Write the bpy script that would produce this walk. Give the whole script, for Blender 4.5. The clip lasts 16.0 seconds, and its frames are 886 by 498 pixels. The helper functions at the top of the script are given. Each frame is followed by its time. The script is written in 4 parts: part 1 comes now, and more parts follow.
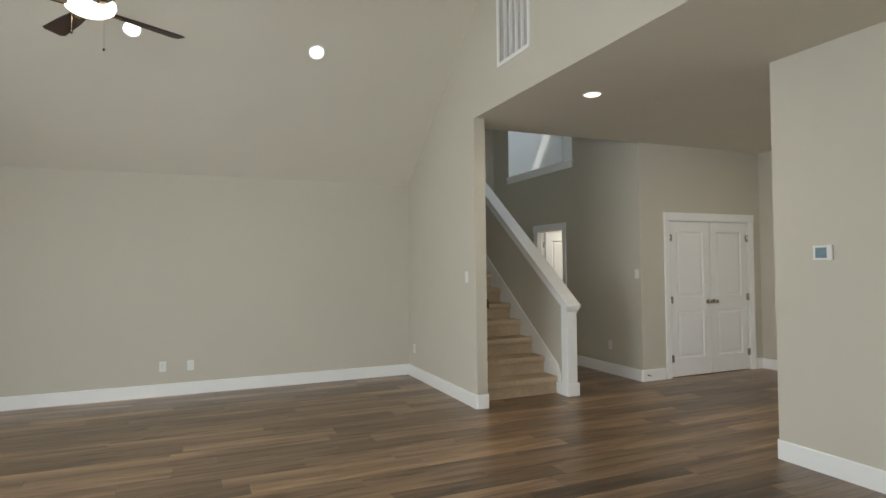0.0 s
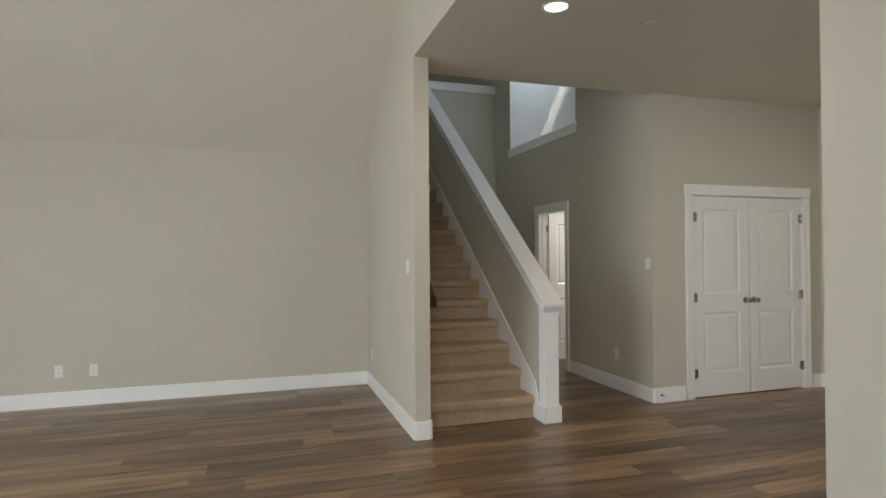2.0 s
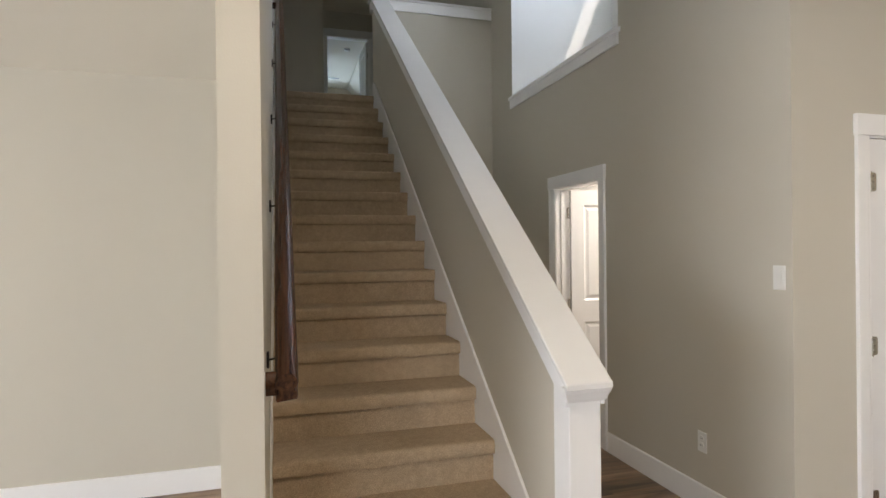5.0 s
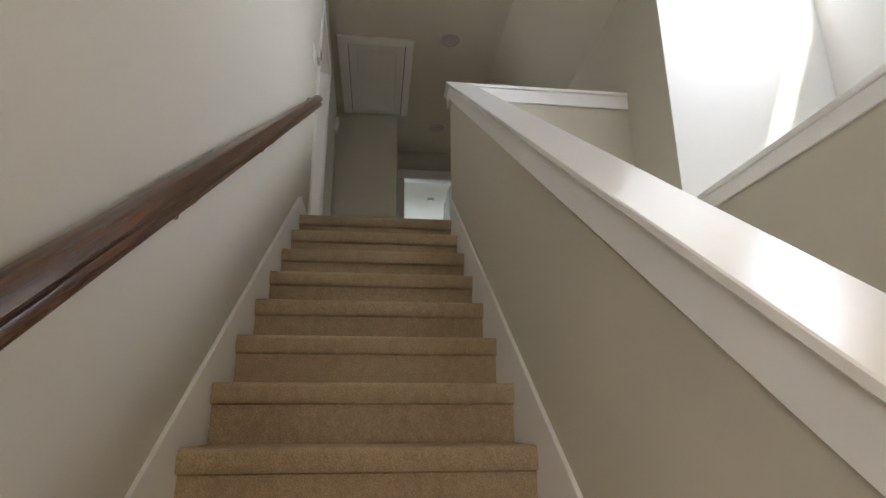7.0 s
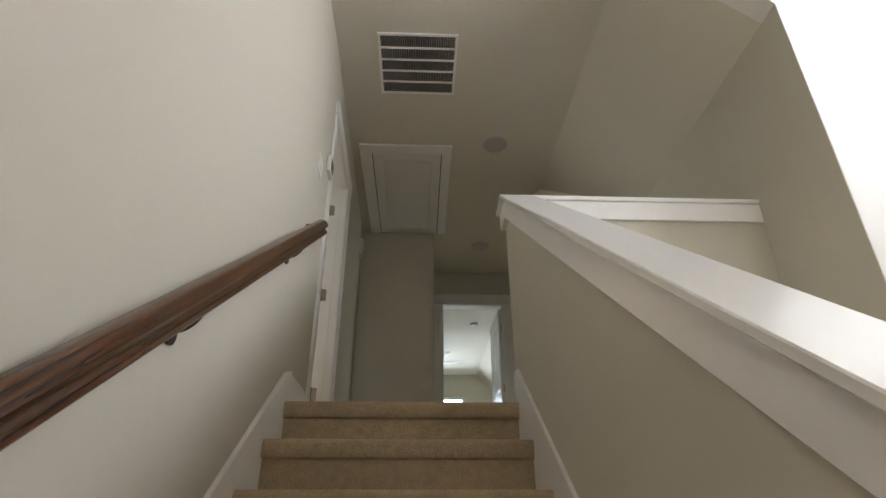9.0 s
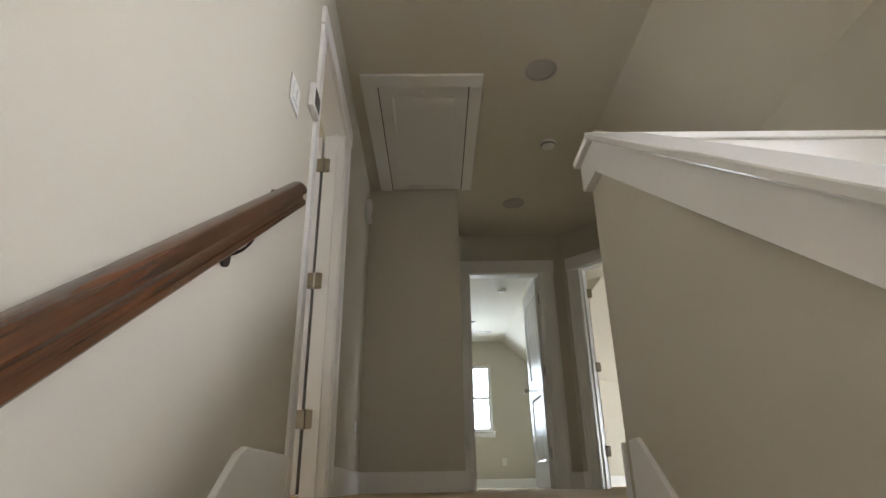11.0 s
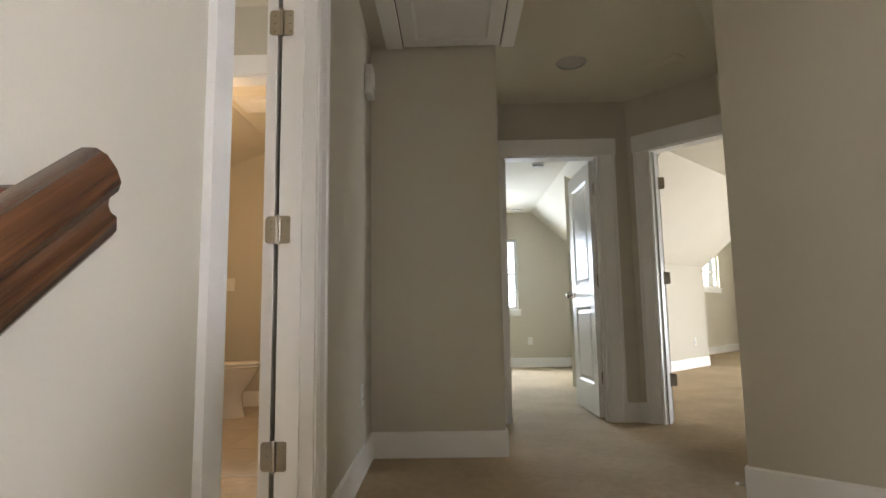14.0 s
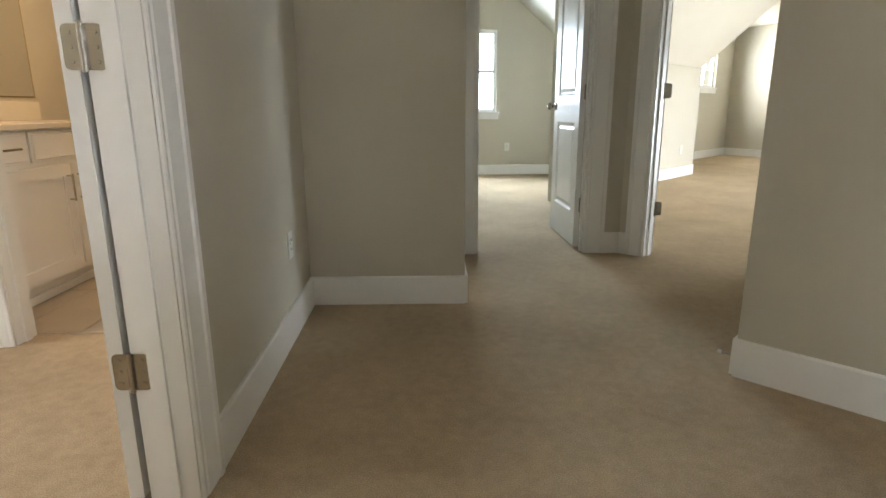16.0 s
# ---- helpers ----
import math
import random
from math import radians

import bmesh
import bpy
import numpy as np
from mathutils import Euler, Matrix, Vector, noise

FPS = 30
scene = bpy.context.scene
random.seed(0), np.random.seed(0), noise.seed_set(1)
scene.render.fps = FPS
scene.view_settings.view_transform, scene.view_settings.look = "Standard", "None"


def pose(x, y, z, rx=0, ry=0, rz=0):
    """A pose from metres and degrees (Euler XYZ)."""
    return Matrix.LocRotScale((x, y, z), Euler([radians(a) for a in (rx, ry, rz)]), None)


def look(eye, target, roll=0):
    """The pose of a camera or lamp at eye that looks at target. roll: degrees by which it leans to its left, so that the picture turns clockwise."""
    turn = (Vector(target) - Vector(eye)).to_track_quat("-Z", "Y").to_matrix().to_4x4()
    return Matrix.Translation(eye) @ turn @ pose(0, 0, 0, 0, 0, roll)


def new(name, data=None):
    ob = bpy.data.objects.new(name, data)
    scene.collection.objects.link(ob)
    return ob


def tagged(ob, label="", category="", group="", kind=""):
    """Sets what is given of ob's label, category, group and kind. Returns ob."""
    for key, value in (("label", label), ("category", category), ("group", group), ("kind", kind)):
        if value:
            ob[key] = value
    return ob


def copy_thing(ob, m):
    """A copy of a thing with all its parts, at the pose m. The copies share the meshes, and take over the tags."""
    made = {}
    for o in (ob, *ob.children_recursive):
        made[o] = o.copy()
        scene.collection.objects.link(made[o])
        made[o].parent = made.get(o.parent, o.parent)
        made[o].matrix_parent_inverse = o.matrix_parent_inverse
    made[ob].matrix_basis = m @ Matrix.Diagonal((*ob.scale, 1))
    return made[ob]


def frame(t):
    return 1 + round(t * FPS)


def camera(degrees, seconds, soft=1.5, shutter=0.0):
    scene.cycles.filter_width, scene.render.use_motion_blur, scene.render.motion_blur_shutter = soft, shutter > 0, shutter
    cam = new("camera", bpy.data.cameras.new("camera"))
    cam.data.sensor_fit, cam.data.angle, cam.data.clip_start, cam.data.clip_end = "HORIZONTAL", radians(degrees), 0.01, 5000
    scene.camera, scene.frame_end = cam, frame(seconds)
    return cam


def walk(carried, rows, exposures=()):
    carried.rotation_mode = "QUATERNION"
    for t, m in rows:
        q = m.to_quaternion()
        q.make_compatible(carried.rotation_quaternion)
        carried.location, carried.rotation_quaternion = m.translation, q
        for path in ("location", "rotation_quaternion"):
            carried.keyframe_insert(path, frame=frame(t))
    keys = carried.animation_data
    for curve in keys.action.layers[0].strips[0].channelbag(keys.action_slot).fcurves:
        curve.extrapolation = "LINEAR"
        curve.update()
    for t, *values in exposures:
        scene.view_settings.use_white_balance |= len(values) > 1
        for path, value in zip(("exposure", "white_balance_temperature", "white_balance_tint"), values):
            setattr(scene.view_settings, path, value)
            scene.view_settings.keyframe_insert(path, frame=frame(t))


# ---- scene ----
cam = camera(75.9, 16.0)

PATH = [
    (0, (-2.676, -5.156, 1.454), (-1.894, -3.317, 1.51), -0.6),
    (0.5, (-2.322, -4.967, 1.424), (-1.66, -3.081, 1.474), -0.7),
    (1, (-1.85, -4.66, 1.419), (-1.223, -2.761, 1.456), -0.7),
    (1.5, (-1.415, -4.291, 1.4), (-0.798, -2.388, 1.41), -0.6),
    (2, (-1.231, -4.21, 1.414), (-0.626, -2.304, 1.436), -0.4),
    (2.5, (-1.175, -4.104, 1.464), (-0.572, -2.197, 1.48), -0.3),
    (3, (-1.012, -3.738, 1.433), (-0.411, -1.83, 1.436), -0.2),
    (3.5, (-0.743, -3.247, 1.441), (-0.143, -1.339, 1.427), -0.3),
    (6, (0.384, -0.589, 1.505), (0.806, 1.365, 1.542), -0.1),
    (6.5, (0.47, 0.044, 1.564), (0.786, 1.993, 1.884), -0.1),
    (7, (0.537, 0.625, 1.779), (0.755, 2.525, 2.363), -0.2),
    (7.5, (0.537, 0.99, 1.996), (0.703, 2.838, 2.743), -0.2),
    (8, (0.562, 1.22, 2.21), (0.685, 3.024, 3.064), -0.2),
    (8.5, (0.557, 1.472, 2.365), (0.645, 3.248, 3.281), -0.0),
    (9, (0.574, 1.699, 2.513), (0.649, 3.47, 3.441), -0.2),
    (11.5, (0.489, 2.858, 3.214), (0.506, 4.719, 3.948), -0.9),
    (12, (0.496, 3.079, 3.359), (0.504, 4.952, 4.062), -0.7),
    (12.5, (0.536, 3.259, 3.574), (0.54, 5.159, 4.199), -0.7),
    (13, (0.513, 3.34, 3.7), (0.503, 5.271, 4.221), -0.7),
    (13.5, (0.408, 3.525, 3.816), (0.383, 5.479, 4.241), -0.5),
    (14, (0.416, 3.673, 3.813), (0.386, 5.658, 4.055), -0.9),
    (14.5, (0.497, 3.786, 3.983), (0.474, 5.783, 4.086), -0.8),
    (15, (0.524, 3.944, 3.993), (0.535, 5.943, 4.068), -0.7),
    (15.5, (0.524, 4.084, 4.039), (0.543, 6.078, 3.881), -0.7),
    (16, (0.556, 4.267, 3.982), (0.584, 6.208, 3.502), -0.3),
]
walk(cam, [(t, look(eye, target, roll)) for t, eye, target, roll in PATH],
     exposures=((0.0, -1.60, 6600, 8), (3.5, -1.47, 6560, 10), (6.0, -0.42, 7050, 17), (7.0, -0.25, 7400, 17), (9.0, -0.18, 7800, 17), (12.0, 0.17, 7850, 19), (14.5, 0.42, 8000, 20), (15.4, 0.50, 7950, 19), (16.0, 0.70, 7600, 16)))

# ---- world and light ----
world = bpy.data.worlds.new("sky")
scene.world = world
world.use_nodes = True
SUN_DIR = Vector((-1.0, 2.0, -2.43)).normalized()      # the way the sunlight travels
wn = world.node_tree
sky = wn.nodes.new("ShaderNodeTexSky")
sky.sky_type, sky.sun_disc = "NISHITA", False
sky.sun_elevation = math.asin(-SUN_DIR.z)
sky.sun_rotation = math.atan2(-SUN_DIR.x, -SUN_DIR.y)
wn.links.new(sky.outputs[0], wn.nodes["Background"].inputs[0])
wn.nodes["Background"].inputs[1].default_value = 0.12


def lamp(name, kind, m, energy, color=(1, 1, 1), **kw):
    li = bpy.data.lights.new(name, kind)
    li.energy, li.color = energy, color
    if kind == "AREA":
        li.shape = kw.get("shape", "RECTANGLE")
        li.size = kw.get("size", 1.0)
        li.size_y = kw.get("size_y", kw.get("size", 1.0))
        li.spread = kw.get("spread", radians(180))
    if kind == "SUN":
        li.angle = radians(0.6)
    if kind == "POINT":
        li.shadow_soft_size = kw.get("size", 0.05)
    ob = new(name, li)
    ob.matrix_world = m
    return ob


DAY = (0.84, 0.92, 1.0)
COOL = (0.78, 0.89, 1.0)
lamp("sun", "SUN", look((0, 0, 0), SUN_DIR), 5.0, (1.0, 0.95, 0.88))
# daylight through the living room's windows, the dormer and the bedrooms
lamp("window_light_rear", "AREA", look((-4.2, -7.62, 1.35), (-4.2, 0, 0.2)), 200, DAY, size=4.1, size_y=1.95, spread=radians(145))
lamp("window_light_side", "AREA", look((-6.82, -2.6, 1.35), (0, -2.6, 0.2)), 275, DAY, size=3.5, size_y=1.75, spread=radians(145))
# lamp at an unseen window, added to light the closet wall
lamp("entry_fill", "AREA", look((2.15, -7.62, 1.4), (2.15, 0, 1.4)), 80, DAY, size=1.25, size_y=1.95)
lamp("window_light_dormer", "AREA", look((3.75, 2.65, 4.80), (1.5, 2.65, 4.45)), 94, (0.68, 0.81, 1.0), size=1.5, size_y=0.64)
lamp("window_light_bedroom", "AREA", look((0.96, 12.75, 4.50), (0.96, 9, 3.5)), 90, (0.54, 0.76, 1.0), size=1.0, size_y=1.24, spread=radians(140))
# lamp at an unseen low window, added to light the knee wall and slope
lamp("side_room_fill", "AREA", look((7.15, 9.3, 3.82), (3.5, 10.8, 2.6)), 105, (0.66, 0.83, 1.0), size=2.1, size_y=1.15, spread=radians(150))
lamp("window_light_alcove", "AREA", look((5.40, 15.15, 4.65), (7.4, 13.15, 4.5)), 55, (0.70, 0.86, 1.0), size=0.8, size_y=0.6)
lamp("window_light_study", "AREA", look((-3.2, 5.2, 4.35), (0, 5.2, 4.1)), 26, COOL, size=1.35, size_y=1.25)

# ---- materials ----


def material(name, color, rough=0.6, metal=0.0, noise_amount=0.06, noise_scale=3.0, bump=0.0, bump_scale=80.0, emission=None,
             random_amount=0.0, spec=0.5):
    m = bpy.data.materials.new(name)
    m.use_nodes = True
    nt = m.node_tree
    b = nt.nodes["Principled BSDF"]
    b.inputs["Roughness"].default_value = rough
    b.inputs["Metallic"].default_value = metal
    b.inputs["Specular IOR Level"].default_value = spec
    tc = nt.nodes.new("ShaderNodeTexCoord")
    n1 = nt.nodes.new("ShaderNodeTexNoise")
    n1.inputs["Scale"].default_value = noise_scale
    n1.inputs["Detail"].default_value = 4
    nt.links.new(tc.outputs["Object"], n1.inputs["Vector"])
    ramp = nt.nodes.new("ShaderNodeMapRange")
    ramp.inputs["To Min"].default_value = 1 - noise_amount
    ramp.inputs["To Max"].default_value = 1 + noise_amount
    nt.links.new(n1.outputs["Fac"], ramp.inputs["Value"])
    mul = nt.nodes.new("ShaderNodeVectorMath")
    mul.operation = "SCALE"
    mul.inputs[0].default_value = color
    value = ramp.outputs["Result"]
    if random_amount:
        oi = nt.nodes.new("ShaderNodeObjectInfo")
        r2 = nt.nodes.new("ShaderNodeMapRange")
        r2.inputs["To Min"].default_value, r2.inputs["To Max"].default_value = 1 - random_amount, 1 + random_amount
        nt.links.new(oi.outputs["Random"], r2.inputs["Value"])
        mm = nt.nodes.new("ShaderNodeMath")
        mm.operation = "MULTIPLY"
        nt.links.new(value, mm.inputs[0])
        nt.links.new(r2.outputs["Result"], mm.inputs[1])
        value = mm.outputs[0]
    nt.links.new(value, mul.inputs["Scale"])
    nt.links.new(mul.outputs[0], b.inputs["Base Color"])
    if bump:
        n2 = nt.nodes.new("ShaderNodeTexNoise")
        n2.inputs["Scale"].default_value = bump_scale
        n2.inputs["Detail"].default_value = 3
        nt.links.new(tc.outputs["Object"], n2.inputs["Vector"])
        bp = nt.nodes.new("ShaderNodeBump")
        bp.inputs["Strength"].default_value = bump
        bp.inputs["Distance"].default_value = 0.01
        nt.links.new(n2.outputs["Fac"], bp.inputs["Height"])
        nt.links.new(bp.outputs[0], b.inputs["Normal"])
    if emission:
        b.inputs["Emission Color"].default_value = (*emission[:3], 1)
        b.inputs["Emission Strength"].default_value = emission[3]
    return m


def wood_material(name, dark, light, scale_along, rough, random_amount=0.0, axis=0, bump=0.1, island=False, across=22.0, tilt=0.0):
    """Streaked wood: a noise stretched along the grain, a fine grain and knots of tone."""
    m = bpy.data.materials.new(name)
    m.use_nodes = True
    nt = m.node_tree
    b = nt.nodes["Principled BSDF"]
    b.inputs["Roughness"].default_value = rough
    tc = nt.nodes.new("ShaderNodeTexCoord")
    mp = nt.nodes.new("ShaderNodeMapping")
    sc = [across, across, across]
    sc[axis] = scale_along
    mp.inputs["Scale"].default_value = sc
    if random_amount:
        rnd = nt.nodes.new("ShaderNodeNewGeometry" if island else "ShaderNodeObjectInfo")
        rout = rnd.outputs["Random Per Island"] if island else rnd.outputs["Random"]
        off = nt.nodes.new("ShaderNodeVectorMath")
        off.operation = "SCALE"
        off.inputs[0].default_value = (37.0, 91.0, 13.0)
        nt.links.new(rout, off.inputs["Scale"])
        nt.links.new(off.outputs[0], mp.inputs["Location"])
    turn = nt.nodes.new("ShaderNodeMapping")
    turn.inputs["Rotation"].default_value = (tilt, 0, 0)
    nt.links.new(tc.outputs["Object"], turn.inputs["Vector"])
    nt.links.new(turn.outputs[0], mp.inputs["Vector"])
    n1 = nt.nodes.new("ShaderNodeTexNoise")
    n1.inputs["Scale"].default_value = 1.0
    n1.inputs["Detail"].default_value = 6
    n1.inputs["Roughness"].default_value = 0.65
    n1.inputs["Distortion"].default_value = 0.6
    nt.links.new(mp.outputs[0], n1.inputs["Vector"])
    cr = nt.nodes.new("ShaderNodeValToRGB")
    cr.color_ramp.elements[0].position, cr.color_ramp.elements[0].color = 0.30, (*dark, 1)
    cr.color_ramp.elements[1].position, cr.color_ramp.elements[1].color = 0.72, (*light, 1)
    nt.links.new(n1.outputs["Fac"], cr.inputs["Fac"])
    out = cr.outputs["Color"]
    if random_amount:
        r2 = nt.nodes.new("ShaderNodeMapRange")
        r2.inputs["To Min"].default_value, r2.inputs["To Max"].default_value = 1 - random_amount, 1 + random_amount
        nt.links.new(rout, r2.inputs["Value"])
        sm = nt.nodes.new("ShaderNodeVectorMath")
        sm.operation = "SCALE"
        nt.links.new(out, sm.inputs[0])
        nt.links.new(r2.outputs["Result"], sm.inputs["Scale"])
        out = sm.outputs[0]
    nt.links.new(out, b.inputs["Base Color"])
    bp = nt.nodes.new("ShaderNodeBump")
    bp.inputs["Strength"].default_value = bump
    bp.inputs["Distance"].default_value = 0.004
    nt.links.new(n1.outputs["Fac"], bp.inputs["Height"])
    nt.links.new(bp.outputs[0], b.inputs["Normal"])
    return m


def carpet_material(name, color):
    """Cut-pile carpet: fine speckle, tufts and large brushed patches."""
    m = bpy.data.materials.new(name)
    m.use_nodes = True
    nt = m.node_tree
    b = nt.nodes["Principled BSDF"]
    b.inputs["Roughness"].default_value = 1.0
    b.inputs["Specular IOR Level"].default_value = 0.1
    tc = nt.nodes.new("ShaderNodeTexCoord")
    fac = []
    for scale, amount, detail in ((240.0, 0.24, 2), (30.0, 0.09, 3), (2.2, 0.10, 2)):
        n = nt.nodes.new("ShaderNodeTexNoise")
        n.inputs["Scale"].default_value, n.inputs["Detail"].default_value = scale, detail
        nt.links.new(tc.outputs["Object"], n.inputs["Vector"])
        r = nt.nodes.new("ShaderNodeMapRange")
        r.inputs["From Min"].default_value, r.inputs["From Max"].default_value = 0.25, 0.75
        r.inputs["To Min"].default_value, r.inputs["To Max"].default_value = 1 - amount, 1 + amount
        nt.links.new(n.outputs["Fac"], r.inputs["Value"])
        fac.append((n, r))
    a = nt.nodes.new("ShaderNodeMath")
    a.operation = "MULTIPLY"
    nt.links.new(fac[0][1].outputs[0], a.inputs[0])
    nt.links.new(fac[1][1].outputs[0], a.inputs[1])
    c = nt.nodes.new("ShaderNodeMath")
    c.operation = "MULTIPLY"
    nt.links.new(a.outputs[0], c.inputs[0])
    nt.links.new(fac[2][1].outputs[0], c.inputs[1])
    mul = nt.nodes.new("ShaderNodeVectorMath")
    mul.operation = "SCALE"
    mul.inputs[0].default_value = color
    nt.links.new(c.outputs[0], mul.inputs["Scale"])
    nt.links.new(mul.outputs[0], b.inputs["Base Color"])
    bp = nt.nodes.new("ShaderNodeBump")
    bp.inputs["Strength"].default_value = 0.6
    bp.inputs["Distance"].default_value = 0.006
    nt.links.new(a.outputs[0], bp.inputs["Height"])
    nt.links.new(bp.outputs[0], b.inputs["Normal"])
    return m


PAINT = material("greige_wall_paint", (0.574, 0.534, 0.446), 0.75, noise_amount=0.025, noise_scale=1.3, bump=0.05, bump_scale=160, spec=0.3)
CEILING = material("ceiling_paint", (0.69, 0.645, 0.548), 0.85, noise_amount=0.03, noise_scale=2.0, bump=0.10, bump_scale=60, spec=0.2)
# the dormer's daylight is lifted into this colour; the small room shares it
LIGHTENED_PAINT = material("lightened_wall_paint", (0.80, 0.79, 0.75), 0.8, noise_amount=0.03, noise_scale=2.0, bump=0.08, bump_scale=70, spec=0.2)
TRIM = material("white_trim_paint", (0.88, 0.87, 0.845), 0.35, noise_amount=0.02, noise_scale=6.0, bump=0.03, bump_scale=25)
CAP_PAINT = material("glossy_cap_paint", (0.87, 0.86, 0.835), 0.20, noise_amount=0.02, noise_scale=6.0, bump=0.02, bump_scale=20)
DOOR_PAINT = material("white_door_paint", (0.87, 0.86, 0.84), 0.27, noise_amount=0.02, noise_scale=5.0, bump=0.03, bump_scale=90)
CARPET = carpet_material("beige_cut_pile_carpet", (0.475, 0.366, 0.250))
PLANK = wood_material("brown_vinyl_plank", (0.050, 0.026, 0.014), (0.39, 0.250, 0.142), 1.0, 0.30, 0.48, axis=0, bump=0.08, across=11.0)
PLANK_REST = wood_material("brown_vinyl_plank_far", (0.050, 0.026, 0.014), (0.39, 0.250, 0.142), 1.0, 0.30, 0.48, axis=0, bump=0.08, island=True, across=11.0)
RAIL_WOOD = wood_material("stained_oak", (0.014, 0.006, 0.004), (0.125, 0.050, 0.022), 2.2, 0.24, axis=1, bump=0.25, across=70.0, tilt=-math.atan(0.715))
GREY_BLADE = material("grey_stained_blade", (0.17, 0.155, 0.14), 0.45, noise_amount=0.15, noise_scale=9.0, bump=0.05, bump_scale=60)
FAN_WOOD = wood_material("dark_cherry_blade", (0.016, 0.005, 0.004), (0.050, 0.013, 0.009), 3.0, 0.5, axis=0)
BLACK = material("black_iron", (0.02, 0.018, 0.016), 0.45, 0.6)
NICKEL = material("satin_nickel", (0.50, 0.47, 0.42), 0.24, 1.0, noise_amount=0.05, noise_scale=40)
BRASS = material("antique_brass", (0.42, 0.33, 0.18), 0.35, 1.0)
PLASTIC = material("white_plastic", (0.78, 0.77, 0.73), 0.40, noise_amount=0.01)
# near-black that puts the shade of gaps, slots and recesses into colour
DARK_GAP = material("shadow_gap", (0.03, 0.028, 0.025), 0.9)
SCREEN = material("grey_display", (0.10, 0.11, 0.10), 0.15)
SCREEN_PICTURE = material("lit_display", (0.10, 0.14, 0.16), 0.15, noise_amount=0.8, noise_scale=30, emission=(0.35, 0.5, 0.55, 0.5))
LAMP_ON = material("lit_diffuser", (0.9, 0.88, 0.82), 0.5, emission=(1.0, 0.93, 0.80, 9.0))
LAMP_OFF = material("unlit_diffuser", (0.47, 0.44, 0.42), 0.45)
SHADE_ON = material("lit_frosted_glass", (0.9, 0.85, 0.75), 0.5, emission=(1.0, 0.80, 0.50, 4.0))
TILE = material("beige_floor_tile", (0.49, 0.41, 0.325), 0.30, noise_amount=0.14, noise_scale=5, random_amount=0.06)
GROUT = material("grout", (0.40, 0.335, 0.27), 0.9)
STONE = material("cream_cultured_marble", (0.74, 0.68, 0.58), 0.18, noise_amount=0.06, noise_scale=6)
CERAMIC = material("white_ceramic", (0.82, 0.80, 0.77), 0.10, noise_amount=0.01)
MIRROR = material("mirror_silver", (0.92, 0.93, 0.92), 0.02, 1.0, noise_amount=0.0)
GROUND = material("grass_ground", (0.09, 0.11, 0.05), 0.95, noise_amount=0.35, noise_scale=0.8)
GLASS = bpy.data.materials.new("window_glass")
GLASS.use_nodes = True
gb = GLASS.node_tree.nodes["Principled BSDF"]
gb.inputs["Transmission Weight"].default_value = 1.0
gb.inputs["Roughness"].default_value = 0.0
gb.inputs["IOR"].default_value = 1.05

# ---- building helpers ----


def add_box(bm, x0, y0, z0, x1, y1, z1):
    v = [bm.verts.new(p) for p in ((x0, y0, z0), (x1, y0, z0), (x1, y1, z0), (x0, y1, z0), (x0, y0, z1), (x1, y0, z1), (x1, y1, z1), (x0, y1, z1))]
    for f in ((0, 3, 2, 1), (4, 5, 6, 7), (0, 1, 5, 4), (1, 2, 6, 5), (2, 3, 7, 6), (3, 0, 4, 7)):
        bm.faces.new([v[i] for i in f])
    return v


def soften(bm, width, segments=1):
    bmesh.ops.bevel(bm, geom=list(bm.edges), offset=width, segments=segments, affect="EDGES", profile=0.6)


def box(x0, y0, z0, x1, y1, z1, bevel=0.0, segments=1):
    bm = bmesh.new()
    add_box(bm, x0, y0, z0, x1, y1, z1)
    if bevel:
        soften(bm, bevel, segments)
    return bm


def prism(points, axis, a, b, bevel=0.0):
    """A closed outline of (u, v) pushed along an axis: x takes (y, z), y takes (x, z), z takes (x, y)."""
    bm = bmesh.new()
    put = {"x": lambda u, v, w: (w, u, v), "y": lambda u, v, w: (u, w, v), "z": lambda u, v, w: (u, v, w)}[axis]
    low = [bm.verts.new(put(u, v, a)) for u, v in points]
    high = [bm.verts.new(put(u, v, b)) for u, v in points]
    bm.faces.new(low)
    bm.faces.new(high[::-1])
    n = len(points)
    for i in range(n):
        bm.faces.new((low[i], high[i], high[(i + 1) % n], low[(i + 1) % n]))
    bmesh.ops.recalc_face_normals(bm, faces=list(bm.faces))
    if bevel:
        soften(bm, bevel)
    return bm


def disc(x, y, z, r, depth, segments=32, bevel=0.0, axis="z"):
    bm = bmesh.new()
    turn = {"z": Matrix(), "x": Matrix.Rotation(radians(90), 4, "Y"), "y": Matrix.Rotation(radians(90), 4, "X")}[axis]
    bmesh.ops.create_cone(bm, cap_ends=True, segments=segments, radius1=r, radius2=r, depth=depth, matrix=Matrix.Translation((x, y, z)) @ turn)
    if bevel:
        rim = [e for e in bm.edges if len(e.link_faces) == 2 and any(len(f.verts) > 4 for f in e.link_faces)]
        bmesh.ops.bevel(bm, geom=rim, offset=bevel, segments=2, affect="EDGES", profile=0.5)
    return bm


